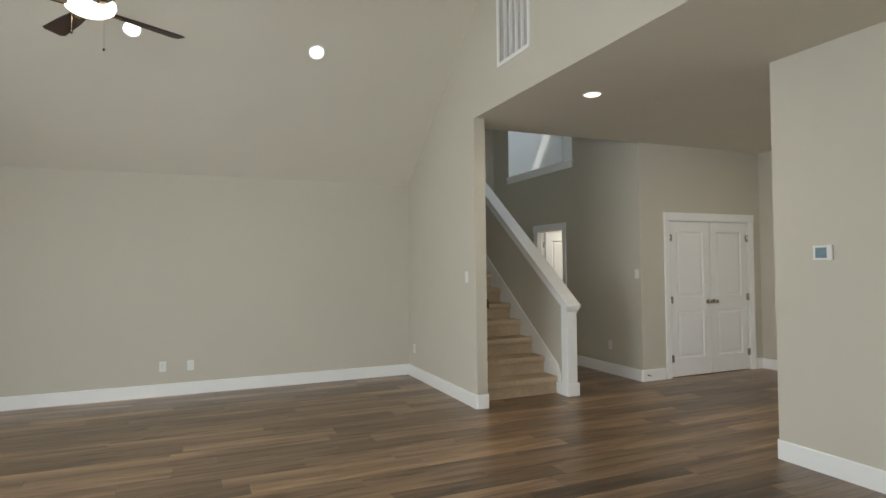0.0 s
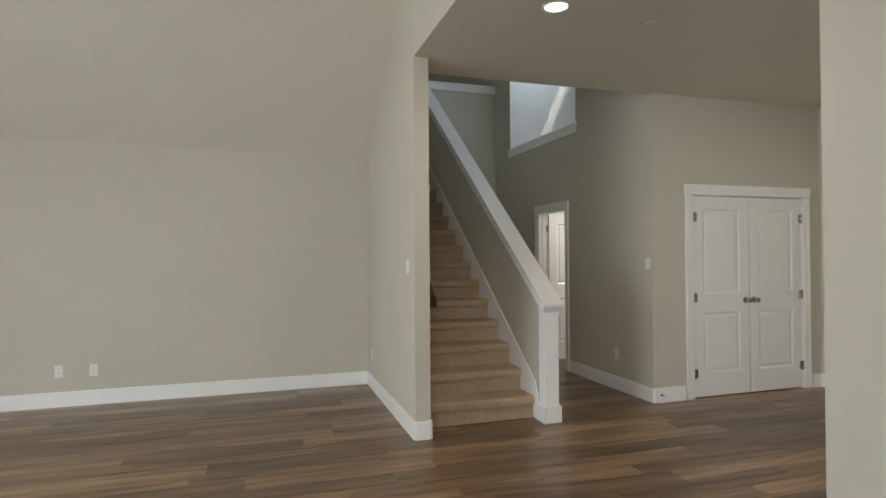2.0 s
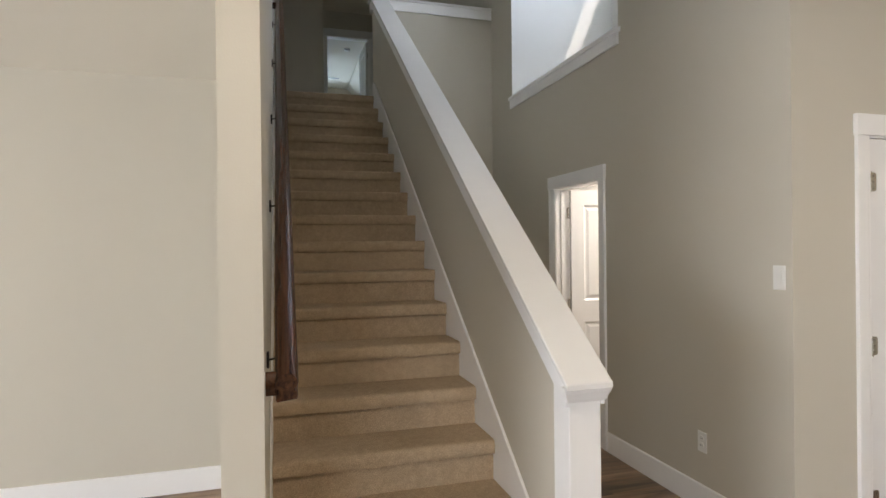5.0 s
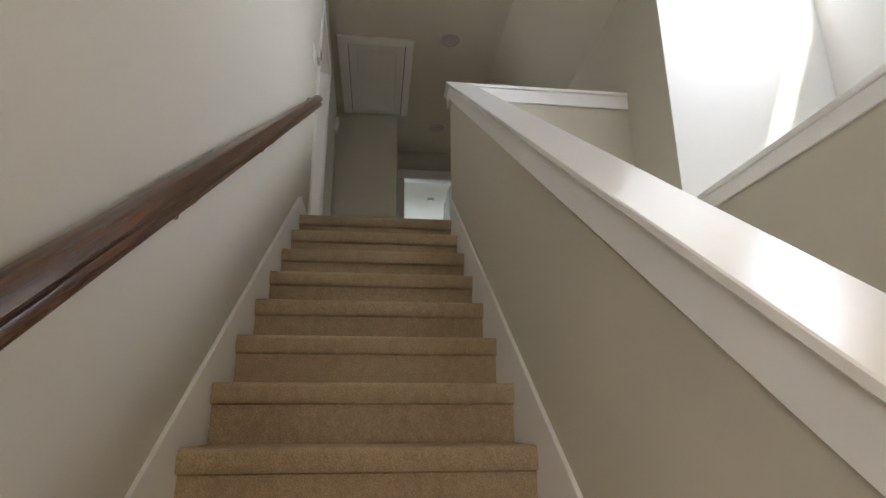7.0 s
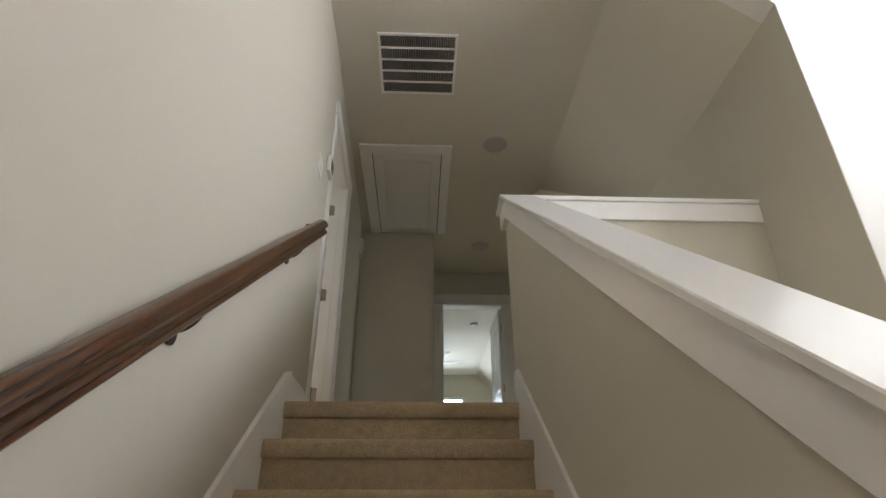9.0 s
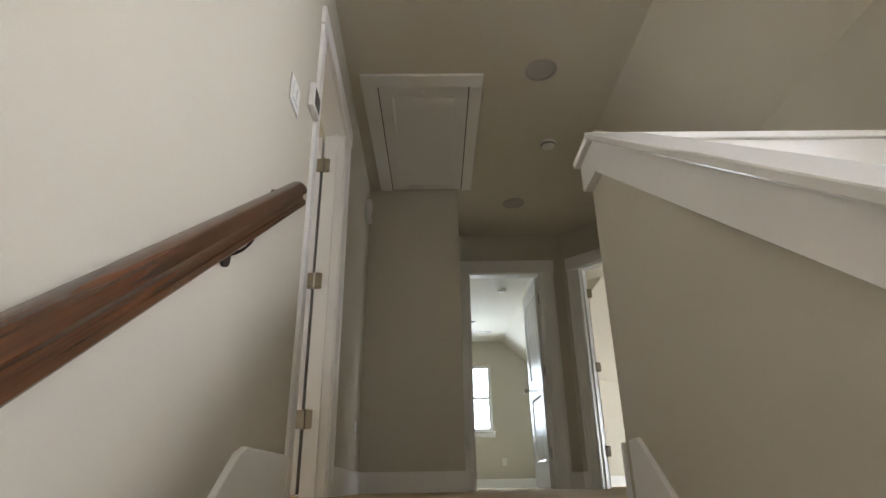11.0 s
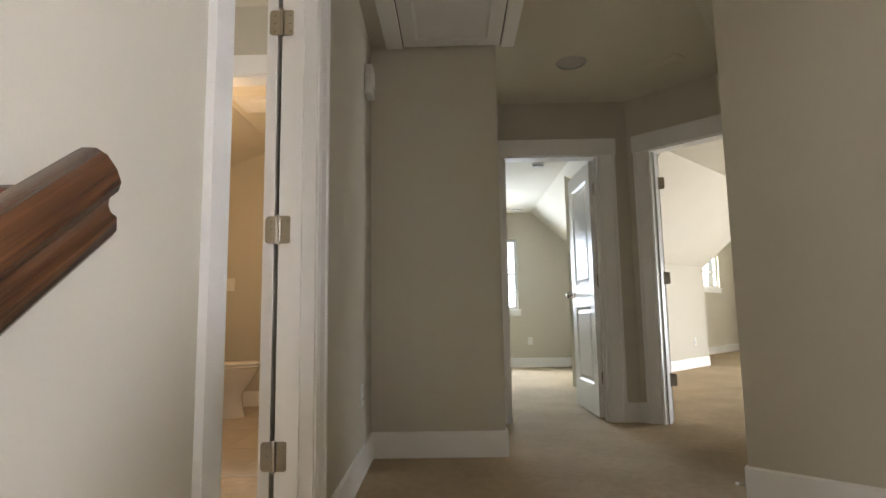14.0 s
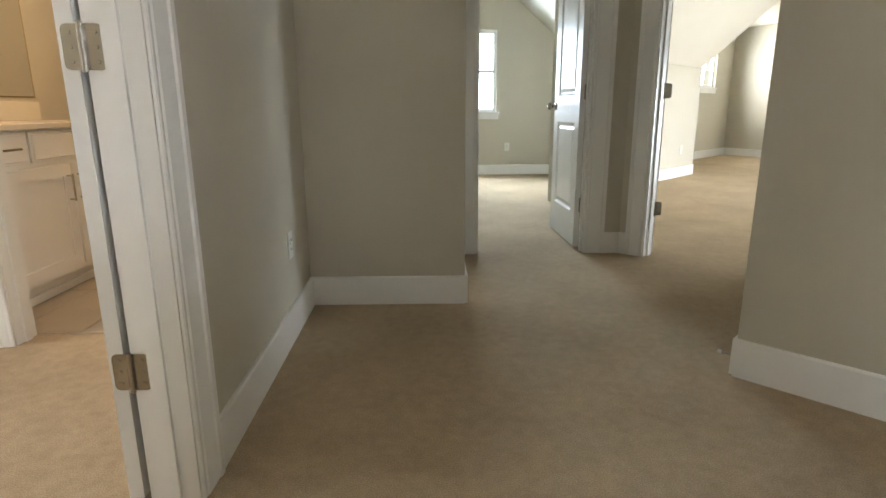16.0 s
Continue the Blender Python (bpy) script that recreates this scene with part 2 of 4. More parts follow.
def lathe(profile, segments=24, at=(0, 0, 0), axis="z"):
    """Turns (radius, height) pairs about an axis."""
    bm = bmesh.new()
    rings = []
    for r, h in profile:
        ring = []
        for i in range(segments):
            a = 2 * math.pi * i / segments
            p = Vector((r * math.cos(a), r * math.sin(a), h))
            if axis == "x":
                p = Vector((p.z, p.x, p.y))
            if axis == "y":
                p = Vector((p.y, p.z, p.x))
            ring.append(bm.verts.new(p + Vector(at)))
        rings.append(ring)
    for a, b in zip(rings, rings[1:]):
        for i in range(segments):
            bm.faces.new((a[i], a[(i + 1) % segments], b[(i + 1) % segments], b[i]))
    bm.faces.new(rings[0][::-1])
    bm.faces.new(rings[-1])
    bmesh.ops.recalc_face_normals(bm, faces=list(bm.faces))
    return bm


def join(*many):
    bm = bmesh.new()
    for other in many:
        me = bpy.data.meshes.new("tmp")
        other.to_mesh(me)
        other.free()
        bm.from_mesh(me)
        bpy.data.meshes.remove(me)
    return bm


def mesh_of(name, bm, mat, smooth=False):
    me = bpy.data.meshes.new(name)
    bm.to_mesh(me)
    bm.free()
    me.materials.append(mat)
    if smooth:
        me.polygons.foreach_set("use_smooth", [True] * len(me.polygons))
        me.set_sharp_from_angle(angle=radians(40))
    return me


def part(name, bm, mat, parent, label="", smooth=False):
    ob = new(name, mesh_of(name, bm, mat, smooth))
    ob.parent = parent
    if label:
        ob["label"] = label
    return ob


def thing(name, label, category, m=None, group="", kind=""):
    ob = new(name)
    ob.empty_display_size = 0.1
    if m is not None:
        ob.matrix_world = m
    return tagged(ob, label, category, group, kind)


def solid(name, bm, mat, label, category, kind="structure", group="", smooth=False, m=None):
    ob = new(name, mesh_of(name, bm, mat, smooth))
    if m is not None:
        ob.matrix_world = m
    return tagged(ob, label, category, group, kind)


def wall_mesh(axis, c0, c1, u0, u1, z0, z1, holes=()):
    """A wall between the planes c0 and c1 of an axis, from u0 to u1 along the other, with holes (u0, u1, z0, z1) right through."""
    us = sorted({u0, u1, *[h[0] for h in holes], *[h[1] for h in holes]})
    zs = sorted({z0, z1, *[h[2] for h in holes], *[h[3] for h in holes]})
    us = [u for u in us if u0 <= u <= u1]
    zs = [z for z in zs if z0 <= z <= z1]

    def full(i, j):
        if not (0 <= i < len(us) - 1 and 0 <= j < len(zs) - 1):
            return False
        u, z = (us[i] + us[i + 1]) / 2, (zs[j] + zs[j + 1]) / 2
        return not any(h[0] < u < h[1] and h[2] < z < h[3] for h in holes)

    bm = bmesh.new()
    verts = {}

    def v(c, u, z):
        key = (c, u, z)
        if key not in verts:
            verts[key] = bm.verts.new((c, u, z) if axis == "x" else (u, c, z))
        return verts[key]

    for i in range(len(us) - 1):
        for j in range(len(zs) - 1):
            if not full(i, j):
                continue
            a, b, p, q = us[i], us[i + 1], zs[j], zs[j + 1]
            for c in (c0, c1):
                bm.faces.new((v(c, a, p), v(c, b, p), v(c, b, q), v(c, a, q)))
            for ok, pts in ((full(i - 1, j), ((a, p), (a, q))), (full(i + 1, j), ((b, p), (b, q))), (full(i, j - 1), ((a, p), (b, p))), (full(i, j + 1), ((a, q), (b, q)))):
                if not ok:
                    (s, t), (w, x) = pts
                    bm.faces.new((v(c0, s, t), v(c0, w, x), v(c1, w, x), v(c1, s, t)))
    bmesh.ops.recalc_face_normals(bm, faces=list(bm.faces))
    return bm


def wall(name, label, axis, c0, c1, u0, u1, z0, z1, holes=(), mat=None, m=None):
    return solid(name, wall_mesh(axis, c0, c1, u0, u1, z0, z1, holes), mat or PAINT, label, "wall", m=m)


def slab(name, corners, thick, mat, label, category):
    """A plate whose seen side has the given corners, thickened away by a vector."""
    bm = bmesh.new()
    low = [bm.verts.new(c) for c in corners]
    high = [bm.verts.new(Vector(c) + Vector(thick)) for c in corners]
    bm.faces.new(low)
    bm.faces.new(high[::-1])
    n = len(corners)
    for i in range(n):
        bm.faces.new((low[i], high[i], high[(i + 1) % n], low[(i + 1) % n]))
    bmesh.ops.recalc_face_normals(bm, faces=list(bm.faces))
    return solid(name, bm, mat, label, category)


BASE_H = 0.14


def baseboard(x0, y0, x1, y1, z=0.0, height=BASE_H, name="baseboard"):
    """A board along a wall from one point to another; its thickness grows to the left of the way from the first to the second."""
    d = Vector((x1 - x0, y1 - y0))
    length = d.length
    bm = prism([(0, 0), (0.015, 0), (0.015, height - 0.006), (0.010, height), (0, height)], "x", 0, length)
    m = Matrix.Translation((x0, y0, z)) @ Matrix.Rotation(math.atan2(d.y, d.x), 4, "Z")
    return solid(name, bm, TRIM, "white painted baseboard along the foot of a wall", "baseboard", m=m)


# heights and main lines of the plan
LOW_CEILING = 2.948
FLOOR2 = 3.05
CEILING2 = 5.447
CREASE = 1.67          # where the upper ceiling begins to slope
SLOPE2 = 0.884


def slope2(x):
    return CEILING2 - SLOPE2 * (x - CREASE)


def vault(y):
    return 2.53 + 0.735 * (2.05 - y)


RIDGE = -2.6

# ---- the ground outside, and the floors ----
solid("ground", box(-400, -400, -0.6, 400, 400, -0.3), GROUND, "grassy ground outside the house", "ground")
solid("subfloor", box(-6.7, -7.5, -0.3, 4.6, 4.3, -0.012), DARK_GAP, "dark subfloor under the planks", "floor")
upper_floor = solid("floor_upper", join(box(-4.0, 4.25, 2.80, 10.0, 17.5, FLOOR2), box(0.0, 4.115, 2.80, 0.985, 4.25, FLOOR2)), CARPET,
                    "beige cut-pile carpet on the upper floor", "floor")

# ---- lower walls ----
wall("wall_back", "greige painted living room back wall", "y", 2.05, 2.17, -6.6, -0.12, 0, 2.75)
wall("wall_stair", "greige painted wall beside the staircase", "x", -0.12, 0.0, 0.012, 4.60, 0, 5.6)
wall("wall_header", "greige painted wall above the wide opening", "x", -0.12, 0.0, -7.4, 0.012, 2.95, 6.1, holes=((-1.055, -0.545, 3.32, 4.03),))
wall("wall_thermostat", "greige painted wall end with a thermostat", "x", 1.255, 1.375, -7.4, -2.225, 0, LOW_CEILING)
wall("wall_closet", "greige painted wall with double closet doors", "y", 0.33, 0.45, 2.30, 4.40, 0, LOW_CEILING, holes=((2.755, 4.175, 0, 2.0),))
wall("wall_east", "greige painted wall of the entry", "x", 4.40, 4.52, -7.4, 0.45, 0, LOW_CEILING)
wall("wall_rear", "greige painted wall with wide windows", "y", -7.52, -7.40, -6.6, 4.52, 0, 6.1,
     holes=((-6.3, -2.1, 0.35, 2.35), (1.5, 2.8, 0.4, 2.4)))
wall("wall_west", "greige painted wall with a wide window", "x", -6.72, -6.60, -7.52, 2.17, 0, 6.1, holes=((-4.4, -0.8, 0.45, 2.25),))
wall("wall_well", "greige painted tall wall beyond the stairs", "x", 2.30, 2.42, 0.45, 5.55, 0, 4.89,
     holes=((1.955, 2.665, 0, 1.975), (1.70, 3.56, 2.945, 4.89)))
solid("wall_well_corner", box(2.30, 0.3305, 2.948, 2.42, 0.45, 4.89), PAINT, "greige painted wall above the ceiling's edge", "wall")
wall("wall_landing", "greige painted wall and guard at the landing", "y", 4.12, 4.245, 1.01, 2.30, 0, 4.03)
wall("wall_well_south", "greige painted wall above the lower ceiling's edge", "y", 0.26, 0.378, 0.0, 2.30, 3.0, 5.6)

# ---- lower ceilings ----
slab("ceiling_low", [(-0.118, -7.4, LOW_CEILING), (4.40, -7.4, LOW_CEILING), (4.40, 0.3298, LOW_CEILING), (2.2995, 0.3298, LOW_CEILING), (2.2995, 0.38, LOW_CEILING), (-0.0005, 0.38, LOW_CEILING), (-0.0005, 0.0115, LOW_CEILING), (-0.118, 0.0115, LOW_CEILING)],
     (0, 0, 0.05), CEILING, "flat painted ceiling of the entry", "ceiling")
slab("ceiling_vault_north", [(-6.6, 2.17, vault(2.17)), (-0.1205, 2.17, vault(2.17)), (-0.1205, RIDGE, vault(RIDGE)), (-6.6, RIDGE, vault(RIDGE))],
     (0, 0, 0.15), CEILING, "sloping painted vault ceiling of the living room", "ceiling")
slab("ceiling_vault_south", [(-6.6, RIDGE, vault(RIDGE)), (-0.1205, RIDGE, vault(RIDGE)), (-0.1205, -7.45, vault(2 * RIDGE + 7.45)), (-6.6, -7.45, vault(2 * RIDGE + 7.45))],
     (0, 0, 0.15), CEILING, "sloping painted vault ceiling of the living room", "ceiling")

# ---- upper walls ----
HALL = Matrix.Translation((-0.004, 4.60, 0)) @ Matrix.Rotation(radians(1.15), 4, "Z") @ Matrix.Translation((0, -4.60, 0))
wall("wall_hall_left", "greige painted upper hall wall with a doorway", "x", -0.12, 0.0, 4.60, 6.96, FLOOR2, 5.6, holes=((4.70, 5.50, FLOOR2, 5.03),), m=HALL)
wall("wall_nook", "greige painted wall of the hall's nook", "y", 6.93, 8.02, -0.19, 0.70, FLOOR2, 5.6)
wall("wall_hall_end", "greige painted wall with a bedroom doorway", "y", 7.90, 8.02, 0.70, 1.80, FLOOR2, 5.6, holes=((0.812, 1.55, FLOOR2, 5.035),))
ANGLE = Matrix.Translation((1.767, 7.90, 0)) @ Matrix.Rotation(radians(-45), 4, "Z")
wall("wall_angled_door", "greige painted angled wall with a doorway", "y", 0.0, 0.12, 0.0, 1.45, FLOOR2, 5.6, holes=((0.155, 0.925, FLOOR2, 5.035),), m=ANGLE)
CORNER = Matrix.Translation((1.62, 6.12, 0)) @ Matrix.Rotation(radians(-45), 4, "Z")
wall("wall_angled_blank", "greige painted angled wall by the landing", "y", 0.0, 0.12, 0.0, 1.0, FLOOR2, 5.5, m=CORNER)
wall("wall_passage", "greige painted wall of the short passage", "x", 0.0, 0.12, 0.12, 1.40, FLOOR2, 5.5, m=CORNER)
wall("wall_bedroom_back", "greige painted bedroom wall with a window", "y", 12.53, 12.65, -3.0, 2.60, FLOOR2, 5.6, holes=((0.48, 1.44, 3.93, 5.03),))
wall("wall_bedroom_left", "greige painted bedroom wall", "x", -3.12, -3.0, 8.87, 12.65, FLOOR2, 5.6)
PARTITION = Matrix.Translation((1.78, 8.03, 0)) @ Matrix.Rotation(math.atan2(4.55, 0.72), 4, "Z")
wall("wall_between_bedrooms", "greige painted wall between two bedrooms", "y", -0.10, 0.0, 0.0, 4.60, FLOOR2, 5.5, m=PARTITION)
slab("ceiling_upper", [(-4.0, 0.378, CEILING2), (CREASE, 0.378, CEILING2), (CREASE, 17.5, CEILING2), (-4.0, 17.5, CEILING2)], (0, 0, 0.12), CEILING,
     "flat painted ceiling of the upper floor", "ceiling")
for k, (a, b, near, far) in enumerate(((0.378, 1.70, 2.6, 2.6), (3.56, 6.14, 2.6, 2.6), (8.02, 12.6, 1.81, 2.52))):
    slab("ceiling_slope_%d" % (k + 1), [(CREASE, a, CEILING2), (near, a, slope2(near)), (far, b, slope2(far)), (CREASE, b, CEILING2)], (0.0, 0, 0.13), CEILING,
         "sloping painted ceiling of the upper floor", "ceiling")
slab("ceiling_side_room", [(CREASE, 6.14, CEILING2), (10.0, 6.14, CEILING2), (10.0, 17.5, CEILING2), (CREASE, 17.5, CEILING2)], (0, 0, 0.12), CEILING,
     "flat painted ceiling of the side bedroom", "ceiling")

slab("ceiling_slope_4", [(1.70, 6.22, CEILING2 - 0.004), (1.70, 6.48, CEILING2 - 0.004), (2.4, 7.18, slope2(2.4)), (2.4, 6.90, slope2(2.4))], (0, 0, 0.6), CEILING,
     "end of the sloping painted ceiling past the corner", "ceiling")

# ---- the dormer over the stairwell ----
GABLE = 3.45
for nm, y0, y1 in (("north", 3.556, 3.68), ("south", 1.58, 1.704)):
    solid("wall_dormer_" + nm, prism([(2.302, 2.95), (GABLE, 2.95), (GABLE, CEILING2), (CREASE + 0.002, CEILING2 - 0.002), (2.302, slope2(2.302))], "y", y0, y1), LIGHTENED_PAINT,
          "cheek wall of the dormer, daylight lifted into its paint", "wall")
wall("wall_dormer_gable", "dormer wall with a high window, daylight lifted into its paint", "x", GABLE, GABLE + 0.14, 1.58, 3.68, 2.80, 5.6, holes=((1.86, 3.44, 4.44, 5.12),), mat=LIGHTENED_PAINT)
slab("ceiling_dormer", [(CREASE, 1.58, CEILING2 + 0.0), (GABLE, 1.58, CEILING2), (GABLE, 3.68, CEILING2), (CREASE, 3.68, CEILING2)], (0, 0, 0.12), LIGHTENED_PAINT,
     "flat ceiling of the dormer, daylight lifted into its paint", "ceiling")
solid("dormer_floor", box(2.4205, 1.70, 2.83, GABLE, 3.56, 2.97), TRIM, "white painted floor of the dormer", "floor")

# ---- side bedroom seen through the angled doorway ----
wall("wall_side_right", "greige painted wall of the side bedroom", "x", 6.9, 7.02, 7.0, 14.80, FLOOR2, 5.5, holes=((8.2, 10.4, 3.2, 4.4),))
wall("wall_side_near", "greige painted wall of the side bedroom", "y", 6.9, 7.02, 2.8, 7.02, FLOOR2, 5.5)
KNEE = Matrix.Translation((2.439, 10.591, 0)) @ Matrix.Rotation(radians(45), 4, "Z")
KNEE_L, KNEE_TOP, ALCOVE = 2.574, 4.51, 0.906
KNEE_RUN = (CEILING2 - KNEE_TOP) / SLOPE2
solid("wall_knee", box(-0.9, 0.0, FLOOR2, KNEE_L, 0.12, KNEE_TOP), PAINT, "greige low wall under the sloping ceiling", "wall", m=KNEE)
solid("ceiling_knee_slope", prism([(0.0, KNEE_TOP), (-KNEE_RUN, CEILING2), (0.12, CEILING2), (0.12, KNEE_TOP)], "x", -0.9, KNEE_L), CEILING,
      "sloping painted ceiling above the low wall", "ceiling", m=KNEE)
solid("wall_alcove_cheek", box(KNEE_L - 0.10, 0.1205, FLOOR2, KNEE_L, ALCOVE, CEILING2), PAINT, "greige cheek wall of the bedroom alcove", "wall", m=KNEE)
wall("wall_side_far", "greige painted alcove wall with a small window", "y", ALCOVE, ALCOVE + 0.12, KNEE_L - 0.1, 6.66, FLOOR2, 5.5, holes=((4.85, 5.71, 4.33, 4.98),), m=KNEE)
RETURN = KNEE @ Matrix.Translation((6.555, ALCOVE, 0)) @ Matrix.Rotation(radians(-112.5), 4, "Z")
wall("wall_side_return", "greige painted wall beyond the alcove", "y", 0.0, 0.12, 0.0, 1.25, FLOOR2, 5.5, m=RETURN)

# ---- study and bathroom seen through the hall's left doorway ----
wall("wall_study_inner", "greige painted wall with the bathroom doorway", "y", 6.45, 6.57, -3.0, -0.14, FLOOR2, 5.5, holes=((-1.17, -0.36, FLOOR2, 5.08),))
wall("wall_study_window", "greige painted wall with a window", "x", -3.12, -3.0, 4.0, 8.87, FLOOR2, 5.5, holes=((4.5, 5.9, 3.7, 5.0),))
wall("wall_study_near", "greige painted wall of the study", "y", 3.9, 4.02, -3.0, -0.12, FLOOR2, 5.5)
wall("wall_mirror", "warmly lit painted bathroom wall", "x", -1.99, -1.87, 6.57, 8.87, FLOOR2, 5.5)
wall("wall_bath_far", "warmly lit painted bathroom end wall", "y", 8.87, 8.99, -3.0, -0.14, FLOOR2, 5.5)
solid("wall_bath_right", box(-0.26, 6.57, FLOOR2, -0.1405, 8.87, 5.5), PAINT, "warmly lit painted bathroom wall", "wall")
slab("ceiling_bath", [(-1.87, 6.57, 5.16), (-1.24, 6.57, CEILING2 - 0.004), (-1.24, 8.87, CEILING2 - 0.004), (-1.87, 8.87, 5.16)], (-0.05, 0, 0.2), CEILING,
     "sloping painted bathroom ceiling", "ceiling")

# ---- closet room behind the stairs ----
wall("wall_powder_far", "white painted wall of the small room", "x", 4.40, 4.52, 0.45, 3.6, 0, 2.6, mat=LIGHTENED_PAINT)
wall("wall_powder_south", "white painted wall of the small room", "y", 1.1, 1.2, 2.42, 4.40, 0, 2.6, mat=LIGHTENED_PAINT)
wall("wall_powder_north", "white painted wall of the small room", "y", 3.5, 3.6, 2.42, 4.40, 0, 2.6, mat=LIGHTENED_PAINT)
slab("ceiling_powder", [(2.42, 0.45, 2.60), (4.52, 0.45, 2.60), (4.52, 3.6, 2.60), (2.42, 3.6, 2.60)], (0, 0, 0.1), CEILING, "flat ceiling of the small room", "ceiling")

# ---- baseboards ----
for seg in ((-0.12, 2.05, -6.6, 2.05), (-0.12, 0.012, -0.12, 2.05), (0.0, 0.012, -0.12, 0.012), (0.0, 0.235, 0.0, 0.012),
            (1.255, -7.4, 1.255, -2.225), (1.255, -2.225, 1.375, -2.225), (2.655, 0.33, 2.30, 0.33), (2.30, 0.33, 2.30, 1.865), (4.40, 0.33, 4.275, 0.33), (4.40, -7.4, 4.40, 0.33),
            (2.30, 2.755, 2.30, 4.12), (2.30, 4.12, 1.13, 4.12), (1.13, 4.12, 1.13, 0.20), (-6.6, 2.05, -6.6, -7.4)):
    baseboard(*seg)
for seg in ((-0.050, 6.93, -0.0245, 5.612), (0.70, 6.93, -0.05, 6.93), (0.70, 7.90, 0.70, 6.93), (1.767, 7.90, 1.664, 7.90), (1.803, 7.864, 1.767, 7.90),
            (2.30, 5.44, 1.62, 6.12), (1.62, 6.12, 2.58, 7.08), (2.58, 12.53, -3.0, 12.53), (2.30, 4.245, 2.30, 5.44), (1.0, 4.245, 2.30, 4.245), (0.0, 4.595, 0.0, 4.16), (6.9, 7.0, 6.9, 14.80),
            (-1.87, 8.87, -1.87, 7.88), (-0.26, 8.87, -1.87, 8.87), (-1.235, 6.45, -3.0, 6.45)):
    baseboard(*seg, z=FLOOR2)
for start, length, rise in ((KNEE, KNEE_L, 0.0), (KNEE @ Matrix.Translation((KNEE_L, ALCOVE, 0)), 6.555 - KNEE_L, 0.0), (RETURN, 1.2, 0.0)):
    b = baseboard(0, 0, length, 0)
    b.matrix_world = start @ Matrix.Translation((length, 0, FLOOR2)) @ Matrix.Rotation(math.pi, 4, "Z")

# ---- door frames and doors ----


def face_south(x, y):
    return Matrix.Translation((x, y, 0))


def face_west(x, y=0.0):
    return Matrix.Translation((x, y, 0)) @ Matrix.Rotation(radians(-90), 4, "Z")


def face_east(x, y=0.0):
    return Matrix.Translation((x, y, 0)) @ Matrix.Rotation(radians(90), 4, "Z")


def door_frame(m, u0, u1, z0, z1, depth, side=0.09, head=0.09, label="white painted door casing with a flat head"):
    """Casing boards on a wall's face (y = 0, facing -y) round an opening, and the jamb that lines it."""
    th = thing("door_frame", label, "door frame", m, kind="structure")
    prof = [(0, 0), (0, -0.019), (0.022, -0.019), (0.027, -0.014), (side - 0.020, -0.012), (side - 0.014, -0.009), (side - 0.004, -0.009), (side, -0.006), (side, 0)]
    part("casing_left", prism([(u0 - side + 0.012 + u, v) for u, v in prof], "z", z0, z1 - 0.012), TRIM, th)
    part("casing_right", prism([(u1 + side - 0.012 - u, v) for u, v in prof], "z", z0, z1 - 0.012), TRIM, th)
    part("head_casing", box(u0 - side + 0.002, -0.023, z1 - 0.012, u1 + side - 0.002, 0, z1 + head, 0.003), TRIM, th)
    part("jamb_left", box(u0, 0.001, z0, u0 + 0.018, depth, z1 - 0.018), TRIM, th)
    part("jamb_right", box(u1 - 0.018, 0.001, z0, u1, depth, z1 - 0.018), TRIM, th)
    part("head_jamb", box(u0, 0.001, z1 - 0.018, u1, depth, z1), TRIM, th)
    part("door_stop_left", box(u0 + 0.018, 0.045, z0, u0 + 0.029, depth - 0.04, z1 - 0.018), TRIM, th)
    part("door_stop_right", box(u1 - 0.029, 0.045, z0, u1 - 0.018, depth - 0.04, z1 - 0.018), TRIM, th)
    return th


def knob_mesh(side):
    s = side
    return lathe([(0.031, 0.0), (0.031, 0.006), (0.011, 0.010), (0.010, 0.030), (0.022, 0.038), (0.027, 0.050), (0.024, 0.062), (0.010, 0.068)] if s > 0 else
                 [(0.031, 0.0), (0.031, -0.006), (0.011, -0.010), (0.010, -0.030), (0.022, -0.038), (0.027, -0.050), (0.024, -0.062), (0.010, -0.068)], 20, axis="y")


def hinge_mesh(w=0.042, h=0.089):
    bm = box(-w, -0.002, -h / 2, w, 0.0015, h / 2, 0.0)
    corner = [e for e in bm.edges if abs(e.verts[0].co.y - e.verts[1].co.y) > 0.002]
    bmesh.ops.bevel(bm, geom=corner, offset=0.012, segments=3, affect="EDGES", profile=0.5)
    pin = lathe([(0.0065, -h / 2 - 0.004), (0.0065, h / 2 + 0.004)], 12, at=(0, -0.006, 0))
    screws = [disc(sx * w * 0.62, -0.0028, sz * h * 0.32, 0.0045, 0.003, 10, axis="y") for sx in (-1, 1) for sz in (-1, 0, 1)]
    return join(bm, pin, *screws)


